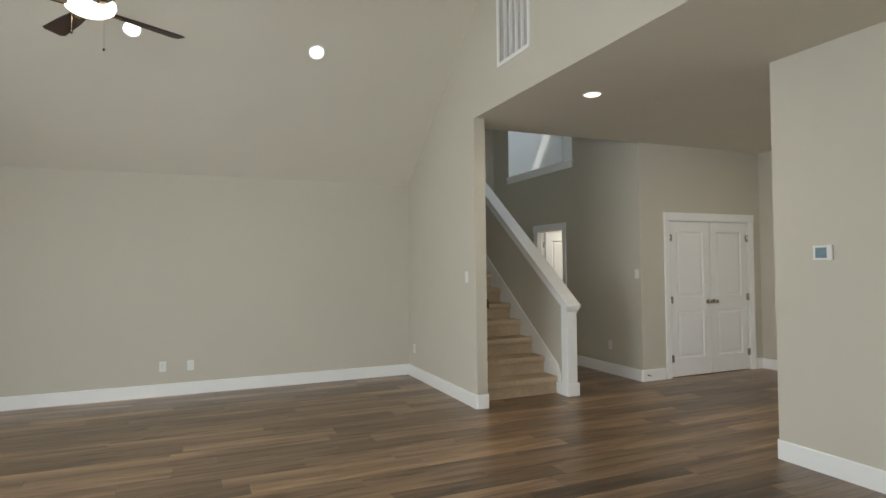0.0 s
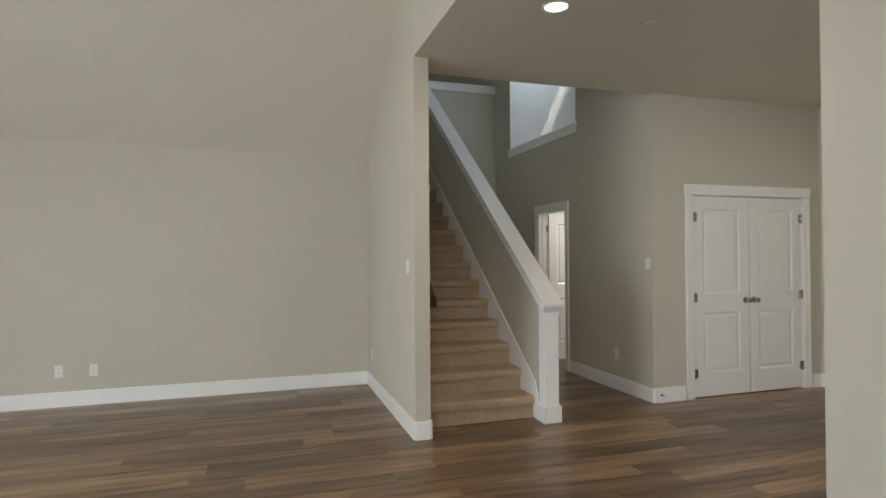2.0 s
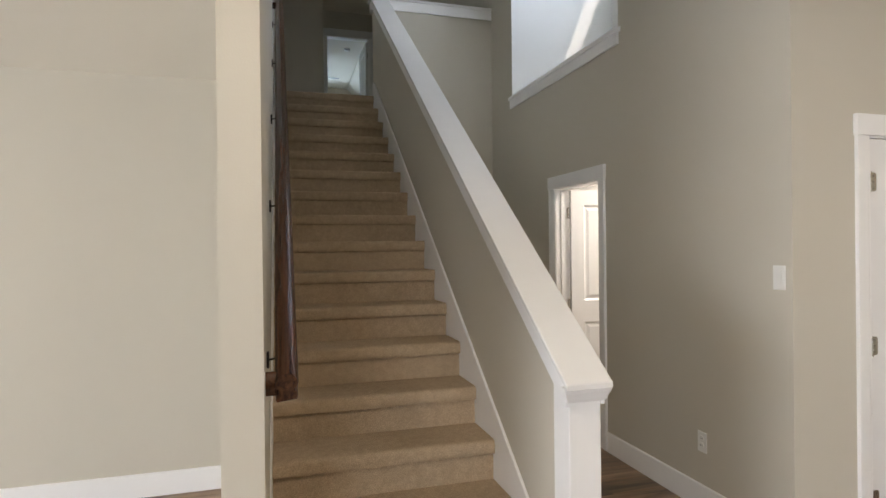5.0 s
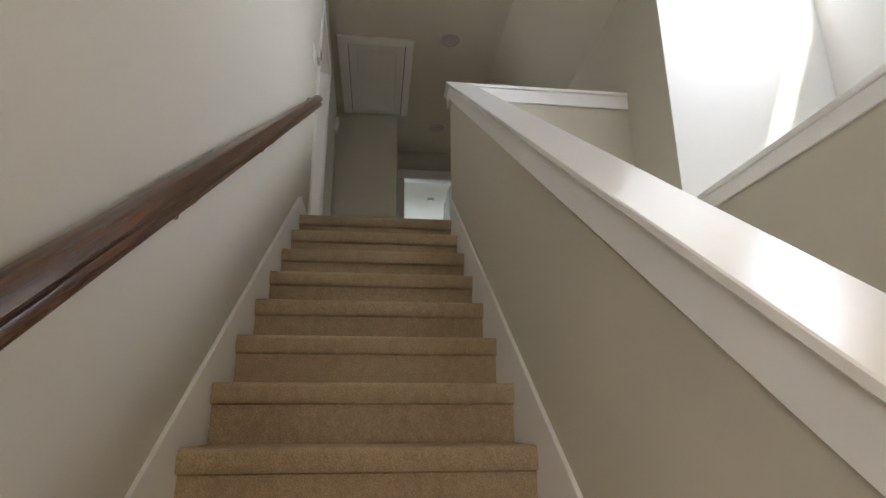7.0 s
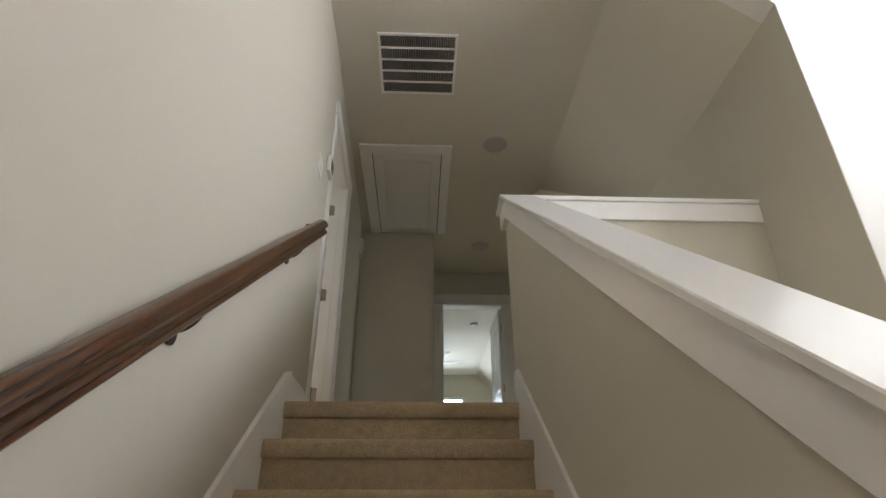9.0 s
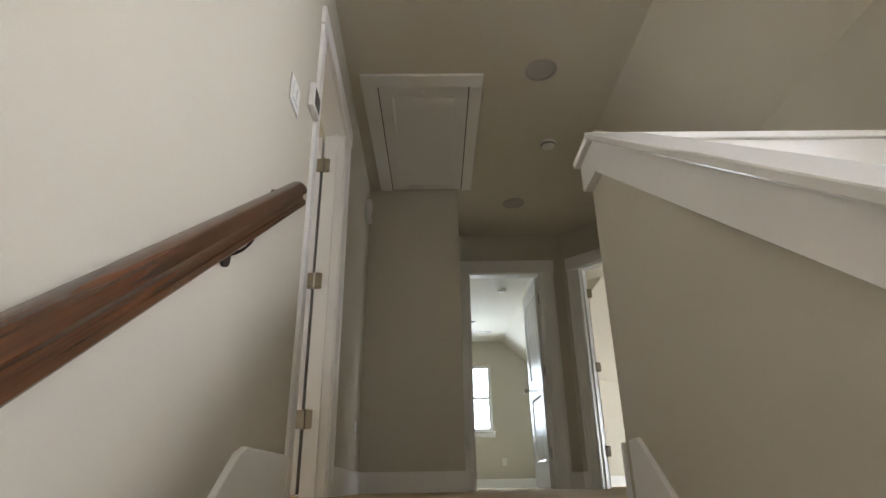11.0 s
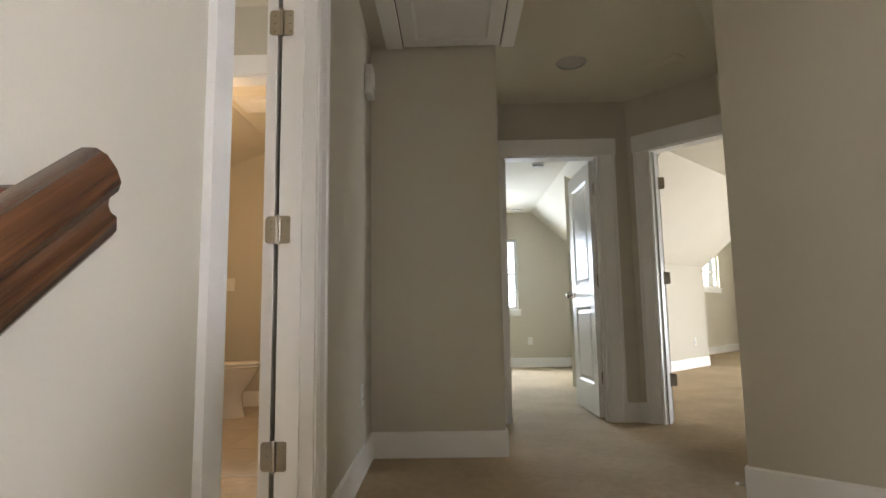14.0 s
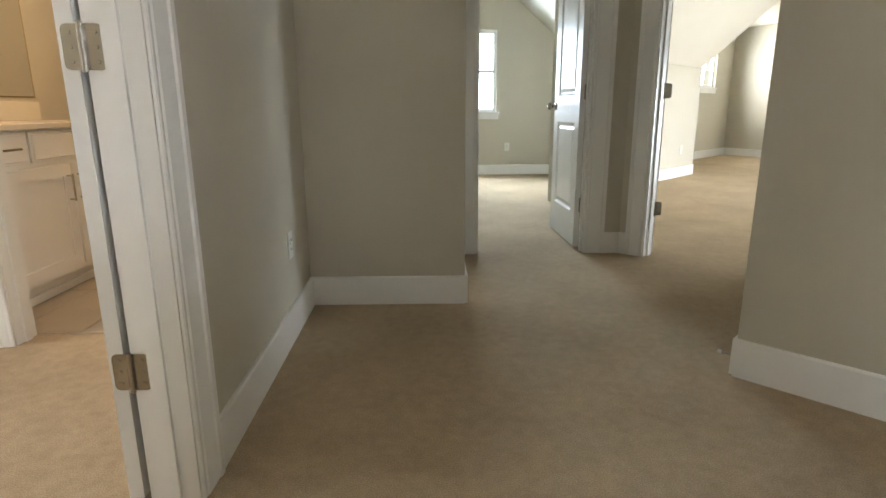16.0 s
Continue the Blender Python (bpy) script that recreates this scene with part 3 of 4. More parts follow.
def door_leaf(m, w, h, label, knob_at=None, both=True, mirror=False):
    """A two-panel moulded door: hinge edge at x = 0, thickness 0 to 0.035 in y."""
    th = thing("door", label, "door", m)
    t = 0.035
    st = 0.115
    holes = ((st, w - st, 0.225, 0.82), (st, w - st, 1.0, h - 0.125))
    part("door_body", wall_mesh("y", 0, t, 0, w, 0, h, holes), DOOR_PAINT, th)
    for a, b, p, q in holes:
        bm = bmesh.new()
        # sloping moulding down to a flat recess, then a raised field, on both faces
        for s in (0, 1):
            y0, y1, y2 = (0.0, 0.011, 0.004) if s == 0 else (t, t - 0.011, t - 0.004)
            loops = []
            for inset, yy in ((0.0, y0), (0.016, y1), (0.026, y1), (0.048, y2)):
                loops.append([bm.verts.new((x, yy, z)) for x, z in ((a + inset, p + inset), (b - inset, p + inset), (b - inset, q - inset), (a + inset, q - inset))])
            for l0, l1 in zip(loops, loops[1:]):
                for i in range(4):
                    bm.faces.new((l0[i], l0[(i + 1) % 4], l1[(i + 1) % 4], l1[i]))
            bm.faces.new(loops[-1])
        bmesh.ops.recalc_face_normals(bm, faces=list(bm.faces))
        part("door_panel", bm, DOOR_PAINT, th)
    if knob_at is not None:
        for s in ((-1, 1) if both else (-1,)):
            k = part("door_knob", knob_mesh(s), NICKEL, th, "satin nickel knob", smooth=True)
            k.location = (knob_at, 0 if s < 0 else t, 0.93)
        part("latch_plate", box(w - 0.0005, 0.006, 0.90, w + 0.0012, 0.029, 0.96), NICKEL, th)
    return th


def hinges(door, m, zs):
    for z in zs:
        hg = part("hinge", hinge_mesh(), NICKEL, door, "satin nickel hinge")
        hg.matrix_local = door.matrix_basis.inverted() @ m @ Matrix.Translation((0, 0, z))


# closet double doors
door_frame(face_south(0, 0.33), 2.755, 4.175, 0, 2.0, 0.12)
CL = face_south(2.778, 0.338)
left_leaf = door_leaf(CL @ Matrix.Translation((0, 0, 0.012)), 0.684, 1.965, "closed white two-panel closet door with a nickel knob", 0.684 - 0.05, both=False)
right_leaf = door_leaf(face_south(2.778 + 1.374, 0.338 + 0.035) @ Matrix.Translation((0, 0, 0.012)) @ Matrix.Rotation(math.pi, 4, "Z"), 0.684,
          1.965, "closed white two-panel closet door with a nickel knob", None)
kn = part("door_knob", knob_mesh(1), NICKEL, right_leaf, "satin nickel knob", smooth=True)
kn.location = (0.684 - 0.05, 0.035, 0.93)
for leaf, hx in ((left_leaf, 2.774), (right_leaf, 4.156)):
    hinges(leaf, Matrix.Translation((hx, 0.334, 0)), (0.24, 0.98, 1.77))
# coloured near-black in place of the shade behind the closed doors
solid("closet_back", box(2.43, 0.9, 0, 4.40, 1.0, 2.6), DARK_GAP, "closet back, coloured dark for the shade inside", "wall")

# powder room doorway behind the stairs, its door swung inwards
door_frame(face_west(2.30), -2.665, -1.955, 0, 1.975, 0.12)
powder_leaf = door_leaf(Matrix.Translation((2.425, 2.612, 0.012)) @ Matrix.Rotation(radians(-4), 4, "Z"), 0.66, 1.94, "open white two-panel door inside the small room", 0.60)
hinges(powder_leaf, Matrix.Translation((2.418, 2.644, 0)) @ Matrix.Rotation(radians(-20), 4, "Z"), (0.24, 0.98, 1.76))

# hall's left doorway, its door folded back against the wall inside
door_frame(HALL @ face_east(0.0), 4.70, 5.50, FLOOR2, 5.03, 0.12, side=0.112)
hall_leaf = door_leaf(HALL @ Matrix.Translation((-0.135, 5.480, FLOOR2 + 0.014)) @ Matrix.Rotation(radians(90.2), 4, "Z"), 0.775, 1.94, "white two-panel door opened back against the wall", 0.71)
hinges(hall_leaf, Matrix.Translation((-0.142, 5.477, FLOOR2)), (0.348, 1.055, 1.762))

# bedroom doorway at the hall's end
door_frame(face_south(0, 7.90), 0.812, 1.55, FLOOR2, 5.035, 0.12, side=0.125, head=0.117)
bed_leaf = door_leaf(Matrix.Translation((1.53, 8.025, FLOOR2 + 0.014)) @ Matrix.Rotation(radians(91.5), 4, "Z"), 0.69, 1.95, "open white two-panel bedroom door catching window light", 0.63)
hinges(bed_leaf, Matrix.Translation((1.533, 8.018, FLOOR2)) @ Matrix.Rotation(radians(-40), 4, "Z"), (0.30, 1.03, 1.74))

# angled doorway
door_frame(ANGLE, 0.155, 0.925, FLOOR2, 5.035, 0.12, side=0.115, head=0.117)
side_leaf = door_leaf(ANGLE @ Matrix.Translation((0.178, 0.125, FLOOR2 + 0.014)) @ Matrix.Rotation(radians(137), 4, "Z"), 0.72, 1.95, "open white two-panel door of the side bedroom", 0.66)
hinges(side_leaf, ANGLE @ Matrix.Translation((0.172, 0.118, FLOOR2)) @ Matrix.Rotation(radians(30), 4, "Z"), (0.30, 1.03, 1.74))

# inner bathroom doorway
door_frame(face_south(0, 6.45), -1.17, -0.36, FLOOR2, 5.08, 0.12, side=0.07)
solid("strike_plate", box(-1.1518, 6.50, 3.99, -1.1495, 6.53, 4.05), NICKEL, "satin nickel strike plate on the jamb", "hardware", kind="")

# ---- staircase ----
RISE, RUN, NOSE1 = FLOOR2 / 16, 0.2555, 0.258
stair = thing("staircase", "straight staircase carpeted in beige cut pile between white skirt boards", "stairs")


def step_outline(i):
    n, z = NOSE1 + RUN * (i - 1), RISE * i
    r = 0.020
    pts = [(n + 0.024, z - RISE - 0.01), (n + 0.024, z - 0.071), (n + 0.019, z - 0.068), (n + 0.006, z - 0.066), (n + 0.001, z - 0.058), (n, z - 0.040)]
    for a in range(-180, -271, -18):
        pts.append((n + r + r * math.cos(radians(a)), z - r + r * math.sin(radians(a))))
    back = n + RUN + 0.045 if i < 16 else 4.13
    pts += [(n + 0.10, z), (back, z), (back, z - RISE - 0.01)]
    return pts


for i in range(1, 17):
    part("carpeted_step", prism(step_outline(i), "x", 0.001, 1.012), CARPET, stair, smooth=True)


def nose_line(y):
    return RISE + (y - NOSE1) * RISE / RUN


def skirt(x0, x1, first, top):
    pts = [(first, 0.0), (first, 0.20), (first + 0.05, nose_line(first + 0.05) + top), (4.10, nose_line(4.10) + top), (4.16, FLOOR2 + BASE_H), (4.16, FLOOR2 - 0.2), (NOSE1 + 0.25, 0.0)]
    return prism(pts, "x", x0, x1, 0.002)



def turned(bm, degrees=0.3):
    """The boards beside the stairs run a little off the line of the walls."""
    pivot = Matrix.Translation((1.0, 4.1, 0))
    bmesh.ops.transform(bm, matrix=pivot @ Matrix.Rotation(radians(degrees), 4, "Z") @ pivot.inverted(), verts=list(bm.verts))
    return bm


part("skirt_board", turned(skirt(-0.010, 0.019, 0.236, 0.115), -0.2), TRIM, stair, "white skirt board")
part("skirt_board", turned(skirt(0.990, 1.0035, 0.206, 0.135)), TRIM, stair, "white skirt board")

# ---- half wall beside the stairs, with its cap ----
CAP0, CAP1 = (0.028, 1.016), (4.10, 4.087)
CAP_SLOPE = (CAP1[1] - CAP0[1]) / (CAP1[0] - CAP0[0])


def cap_line(y):
    return CAP0[1] + CAP_SLOPE * (y - CAP0[0])


def cap_outline(y0, y1, upper, lower):
    return [(y0, cap_line(y0) - upper), (y0, cap_line(y0) - lower), (y1, cap_line(y1) - lower), (y1, cap_line(y1) - upper)]


half = thing("stair_half_wall", "sloping half wall with a wide white cap", "half wall", kind="structure")
part("wall_body", turned(prism([(0.19, 0), (0.19, cap_line(0.19) - 0.024), (4.119, cap_line(4.119) - 0.024), (4.119, 0)], "x", 1.0035, 1.125)), PAINT, half)
part("cap", turned(prism(cap_outline(0.012, 4.093, 0.0, 0.024), "x", 0.958, 1.138, 0.003)), CAP_PAINT, half, "white painted cap")
for x0, x1 in ((0.984, 1.0035), (1.125, 1.142)):
    part("apron", turned(prism(cap_outline(0.072, 4.105, 0.024, 0.140), "x", x0, x1, 0.001)), TRIM, half)
newel = thing("newel_post", "square white painted end post with a thick foot", "post")
part("shaft", box(1.020, 0.072, 0, 1.146, 0.191, 0.985, 0.003), TRIM, newel)
part("foot", box(1.000, 0.052, 0, 1.163, 0.205, 0.143, 0.005), TRIM, newel)
bm = bmesh.new()
crown = [[bm.verts.new(p) for p in ((x0, y0, z), (x1, y0, z), (x1, 0.0725, z), (x0, 0.0725, z))]
         for x0, x1, y0, z in ((1.012, 1.154, 0.066, 0.925), (1.004, 1.162, 0.058, 0.938), (0.994, 1.172, 0.046, 0.962), (0.988, 1.178, 0.040, 0.985))]
for l0, l1 in zip(crown, crown[1:]):
    for q in range(4):
        bm.faces.new((l0[q], l0[(q + 1) % 4], l1[(q + 1) % 4], l1[q]))
bm.faces.new(crown[0][::-1])
bm.faces.new(crown[-1])
part("cap_moulding", bm, TRIM, newel)
guard = thing("landing_cap", "white painted cap on the landing's half wall", "cap", kind="structure")
part("cap", box(0.9655, 4.0935, 4.060, 2.2995, 4.275, 4.085, 0.003), TRIM, guard)
part("apron", box(0.984, 4.1055, 3.958, 2.2995, 4.1195, 4.060, 0.001), TRIM, guard)
part("apron", box(0.984, 4.2455, 3.965, 2.2995, 4.26, 4.060, 0.003), TRIM, guard)
part("apron", box(0.984, 4.1195, 3.958, 1.0095, 4.2455, 4.060, 0.001), TRIM, guard)

# ---- sill of the opening towards the dormer ----
sill = thing("opening_sill", "white painted sill and apron of the opening", "sill", kind="structure")
part("sill_board", box(2.272, 1.67, 2.945, 2.4205, 3.60, 2.978, 0.004), TRIM, sill)
part("apron", box(2.282, 1.69, 2.862, 2.2998, 3.585, 2.945, 0.003), TRIM, sill)

# ---- handrail ----
rail = thing("handrail", "stained oak handrail on black iron brackets along the wall", "handrail")


RAIL_X, RAIL_H = 0.0655, 0.043


def rail_top(y):
    return 0.978 + 0.715 * y


def rail_section(ry, rx=0.0365):
    """A loaf with a groove along each side."""
    right = [(0.22, 1.0), (0.56, 0.84), (0.86, 0.52), (1.0, 0.22), (0.93, 0.02), (0.70, -0.10), (0.66, -0.30), (0.74, -0.46), (0.92, -0.56), (0.94, -0.86), (0.82, -1.0)]
    pts = right + [(-x, z) for x, z in right[::-1]]
    return [(x * rx, z * ry) for x, z in pts]


def rail_bar(y0, y1):
    bm = bmesh.new()
    rings = []
    sec = rail_section(RAIL_H)
    for y, turn in ((y0, 0.12), (y1, -0.12)):
        rings.append([bm.verts.new((RAIL_X + x, y + turn * x, rail_top(y + turn * x) - RAIL_H + z)) for x, z in sec])
    for i in range(22):
        bm.faces.new((rings[0][i], rings[1][i], rings[1][(i + 1) % 22], rings[0][(i + 1) % 22]))
    bm.faces.new(rings[0])
    bm.faces.new(rings[1][::-1])
    bmesh.ops.recalc_face_normals(bm, faces=list(bm.faces))
    return bm


def rail_return(y):
    """The smaller block that ties the rail's end to the wall."""
    bm = bmesh.new()
    rings = []
    sec = rail_section(0.030, 0.022)
    for x in (0.0, RAIL_X):
        rings.append([bm.verts.new((x, y + u * 0.81, rail_top(y + u * 0.81) - RAIL_H - 0.010 + z)) for u, z in sec])
    for i in range(22):
        bm.faces.new((rings[0][i], rings[1][i], rings[1][(i + 1) % 22], rings[0][(i + 1) % 22]))
    bm.faces.new(rings[0])
    bm.faces.new(rings[1][::-1])
    bmesh.ops.recalc_face_normals(bm, faces=list(bm.faces))
    return bm


part("rail", rail_bar(0.145, 4.203), RAIL_WOOD, rail, smooth=True)
part("rail_return", rail_return(4.172), RAIL_WOOD, rail, smooth=True)
part("rail_return", rail_return(0.176), RAIL_WOOD, rail, smooth=True)
for y in (0.36, 1.20, 2.07, 2.96, 3.87):
    z = rail_top(y) - 2 * RAIL_H
    bm = disc(0.004, y, z - 0.06, 0.030, 0.008, 20, axis="x")
    arm = []
    for k in range(9):
        a = radians(90 * k / 8)
        arm.append((0.006 + 0.062 * math.sin(a), z - 0.060 + 0.055 * (1 - math.cos(a))))
    tube = bmesh.new()
    rings = []
    for (x, zz) in arm:
        rings.append([tube.verts.new((x + 0.007 * math.cos(q) * 0.7, y + 0.007 * math.sin(q), zz + 0.007 * math.cos(q) * 0.7)) for q in (0, 1.05, 2.09, 3.14, 4.19, 5.24)])
    for a, b in zip(rings, rings[1:]):
        for i in range(6):
            tube.faces.new((a[i], a[(i + 1) % 6], b[(i + 1) % 6], b[i]))
    saddle = box(0.052, y - 0.028, z - 0.006, 0.086, y + 0.028, z + 0.002, 0.002)
    for v in saddle.verts:
        v.co.z += 0.715 * (v.co.y - y)
    part("bracket", join(bm, tube, saddle), BLACK, rail, "black iron bracket", smooth=True)

# ---- windows ----


def window(m, u0, u1, z0, z1, depth, label, casing=True, sash=True):
    """A window set into a wall whose room side is y = 0, facing -y."""
    th = thing("window", label, "window", m, kind="structure")
    f = 0.048
    y0, y1 = depth * 0.45, depth * 0.45 + 0.05
    part("window_frame", wall_mesh("y", y0, y1, u0, u1, z0, z1, ((u0 + f, u1 - f, z0 + f, z1 - f),)), TRIM, th)
    mid = (z0 + z1) / 2
    if sash:
        part("meeting_rail", box(u0 + f, y0 + 0.005, mid - 0.02, u1 - f, y1 - 0.005, mid + 0.02), TRIM, th)
    for a, b in (((z0 + f, mid - 0.02), (mid + 0.02, z1 - f)) if sash else ((z0 + f, z1 - f),)):
        p = part("pane", box(u0 + f, y0 + 0.022, a, u1 - f, y0 + 0.028, b), GLASS, th)
        p.visible_shadow = False
    if casing:
        part("window_sill", box(u0 - 0.04, -0.03, z0 - 0.022, u1 + 0.04, depth * 0.45, z0 + 0.001, 0.003), TRIM, th)
        part("apron", box(u0 - 0.03, -0.015, z0 - 0.10, u1 + 0.03, -0.0005, z0 - 0.022, 0.003), TRIM, th)
    return th


window(face_south(0, 12.53), 0.48, 1.44, 3.93, 5.03, 0.12, "white single-hung bedroom window with a sill")
window(KNEE @ Matrix.Translation((0, ALCOVE, 0)), 4.85, 5.71, 4.33, 4.98, 0.12, "small white window in the far bedroom wall")
window(face_west(6.9), -10.4, -8.2, 3.2, 4.4, 0.12, "unseen white window added to light the side bedroom")
window(face_west(GABLE), -3.44, -1.86, 4.44, 5.12, 0.14, "high dormer window over the stairwell", casing=False, sash=False)
window(face_south(0, -7.4) @ Matrix.Rotation(math.pi, 4, "Z"), 2.1, 6.3, 0.35, 2.35, 0.12, "wide white living room window", sash=False)
window(face_south(0, -7.4) @ Matrix.Rotation(math.pi, 4, "Z"), -2.8, -1.5, 0.4, 2.4, 0.12, "unseen white window added to light the entry", sash=False)
window(face_east(-6.6), -4.4, -0.8, 0.45, 2.25, 0.12, "wide white living room side window", sash=False)
window(face_east(-3.0), 4.5, 5.9, 3.7, 5.0, 0.12, "white study window")

# ---- recessed lights, detectors and vents ----


def recessed_light(x, y, z, r, lit, m=None, watts=0.0, color=(1.0, 0.9, 0.74)):
    m = m or Matrix.Translation((x, y, z))
    th = thing("recessed_light", "round recessed ceiling light, " + ("switched on" if lit else "switched off"), "ceiling light", m, group="recessed lights")
    part("trim_ring", lathe([(r + 0.014, 0.0), (r + 0.013, -0.004), (r, -0.007), (r - 0.004, -0.003), (r - 0.004, 0.0)], 40), PLASTIC if lit else LAMP_OFF, th, smooth=True)
    part("diffuser", lathe([(r - 0.005, -0.001), (r - 0.012, -0.005), (0.003, -0.006)], 40), LAMP_ON if lit else LAMP_OFF, th, "glowing diffuser" if lit else "unlit diffuser", smooth=True)
    if watts:
        lamp("recessed_glow", "AREA", m @ Matrix.Translation((0, 0, -0.012)), watts, color, shape="DISK", size=2 * r)
    return th


TILT = Matrix.Rotation(math.atan(-0.735), 4, "X")
recessed_light(0, 0, 0, 0.075, True, Matrix.Translation((-1.607, 0.571, vault(0.571))) @ TILT, 5)
recessed_light(0, 0, 0, 0.075, True, Matrix.Translation((-3.256, 0.586, vault(0.586))) @ TILT, 5)
recessed_light(0.505, -1.09, LOW_CEILING, 0.075, True, None, 32)
recessed_light(3.35, -1.55, LOW_CEILING, 0.075, True, None, 30)
# unseen fixture added to brighten the small room behind its doorway
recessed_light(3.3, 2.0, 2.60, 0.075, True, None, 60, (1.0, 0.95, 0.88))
recessed_light(1.165, 5.43, CEILING2, 0.085, False)
recessed_light(1.214, 7.207, CEILING2, 0.085, False)

detector = thing("smoke_detector", "white round smoke detector on the ceiling", "smoke detector", Matrix.Translation((1.353, 6.237, CEILING2)))
part("detector_body", lathe([(0.062, 0.0), (0.062, -0.012), (0.054, -0.020), (0.052, -0.030), (0.042, -0.036), (0.004, -0.038)], 32), PLASTIC, detector, smooth=True)
part("test_button", disc(0.018, 0, -0.038, 0.009, 0.004, 16), PLASTIC, detector)
part("sounder_slots", lathe([(0.0555, -0.021), (0.0545, -0.028)], 32), DARK_GAP, detector)
copy_thing(detector, Matrix.Translation((1.365, 9.66, CEILING2)))
plate = thing("sprinkler_cover", "flat round cover plate on the ceiling", "cover plate", Matrix.Translation((1.256, -1.036, LOW_CEILING)))
part("cover", lathe([(0.055, 0.0), (0.053, -0.004), (0.004, -0.005)], 32), CEILING, plate, smooth=True)
reg = thing("ceiling_register", "small painted ceiling register", "vent", Matrix.Translation((1.811, 7.23, CEILING2)) @ Matrix.Rotation(radians(-45), 4, "Z"))
part("frame", wall_mesh("y", -0.05, 0.05, -0.13, 0.13, -0.008, 0.0), CEILING, reg)
for k in range(4):
    part("slat", box(-0.11, -0.036 + 0.02 * k, -0.011, 0.11, -0.026 + 0.02 * k, -0.007), CEILING, reg)

# return-air grille in the upper ceiling
GX0, GX1, GY0, GY1 = 0.265, 0.790, 4.303, 4.850
grille = thing("return_air_grille", "white ceiling return-air grille with dark fine fins", "vent", Matrix.Translation((0, 0, CEILING2)))
ff = 0.017
# near-black plate stands for the shade up the duct
part("backing", box(GX0 + 0.01, GY0 + 0.01, -0.002, GX1 - 0.01, GY1 - 0.01, -0.0005), DARK_GAP, grille, "backing coloured dark for the shade in the duct")
bm = bmesh.new()
add_box(bm, GX0, GY0, -0.012, GX1, GY0 + ff, -0.0005)
add_box(bm, GX0, GY1 - ff, -0.012, GX1, GY1, -0.0005)
add_box(bm, GX0, GY0 + ff, -0.012, GX0 + ff, GY1 - ff, -0.0005)
add_box(bm, GX1 - ff, GY0 + ff, -0.012, GX1, GY1 - ff, -0.0005)
part("frame", bm, TRIM, grille)
rows = 5
pitch = (GY1 - GY0 - 2 * ff) / rows
for k in range(1, rows):
    y = GY0 + ff + k * pitch
    part("cross_bar", box(GX0 + ff, y - 0.0058, -0.012, GX1 - ff, y + 0.0058, -0.001), TRIM, grille)
count = 42
fin_mesh = mesh_of("fin", box(-0.0016, GY0 + ff, -0.010, 0.0016, GY1 - ff, -0.002), LAMP_OFF)
for k in range(count):
    o = new("fin", fin_mesh)
    o.parent = grille
    o.location.x = GX0 + ff + (k + 0.5) * (GX1 - GX0 - 2 * ff) / count

# tall wall grille above the wide opening
wg = thing("wall_return_grille", "tall white wall grille with broad upright louvres", "vent", Matrix.Translation((-0.12, 0, 0)))
Y0, Y1, Z0, Z1 = -1.085, -0.515, 3.29, 4.06
# grey sheet puts the shade between the louvres into its colour
part("backing", box(0.02, Y0 + 0.03, Z0 + 0.03, 0.03, Y1 - 0.03, Z1 - 0.03), LAMP_OFF, wg)
part("frame", wall_mesh("x", -0.014, -0.0005, Y0, Y1, Z0, Z1, ((Y0 + 0.035, Y1 - 0.035, Z0 + 0.035, Z1 - 0.035),)), TRIM, wg)
for k in range(1, 5):
    y = Y0 + 0.035 + k * (Y1 - Y0 - 0.07) / 5
    part("louvre", box(-0.011, y - 0.006, Z0 + 0.036, 0.016, y + 0.006, Z1 - 0.036), TRIM, wg)
# plate added out of sight so no sun leaks through the vent hole
solid("vent_sun_block", box(0.035, Y0, Z0, 0.045, Y1, Z1), DARK_GAP, "unseen plate added behind the vent to block the sun", "duct")

# attic hatch
hatch = thing("attic_hatch", "white panelled attic hatch with casing in the ceiling", "hatch", Matrix.Translation((0, 0, CEILING2)))
HX0, HX1, HY0, HY1 = 0.150, 0.725, 5.565, 6.912
part("casing_near", box(0.045, 5.450, -0.018, 0.812, HY0 - 0.005, -0.0005, 0.002), TRIM, hatch)
part("casing_left", box(0.045, HY0 - 0.005, -0.018, HX0 - 0.007, 6.928, -0.0005, 0.002), TRIM, hatch)
part("casing_right", box(HX1 + 0.007, HY0 - 0.005, -0.018, 0.812, 6.928, -0.0005, 0.002), TRIM, hatch)
# dark sheet drawn for the shade in the slit round the panel
part("gap", box(HX0 - 0.007, HY0 - 0.005, -0.004, HX1 + 0.007, 6.928, -0.0005), DARK_GAP, hatch)
bm = bmesh.new()
loops = []
for inset, z in ((0.0, -0.004), (0.0, -0.014), (0.078, -0.014), (0.092, -0.005), (0.094, -0.005)):
    x0, x1, y0, y1 = HX0 + inset, HX1 - inset, HY0 + inset * 1.25, HY1 - inset
    loops.append([bm.verts.new(p) for p in ((x0, y0, z), (x1, y0, z), (x1, y1, z), (x0, y1, z))])
for l0, l1 in zip(loops, loops[1:]):
    for i in range(4):
        bm.faces.new((l0[i], l0[(i + 1) % 4], l1[(i + 1) % 4], l1[i]))
bm.faces.new(loops[-1])
bmesh.ops.recalc_face_normals(bm, faces=list(bm.faces))
part("hatch_panel", bm, DOOR_PAINT, hatch)
part("pull_hole", disc(0.437, 5.61, -0.0145, 0.012, 0.003, 16), TRIM, hatch)

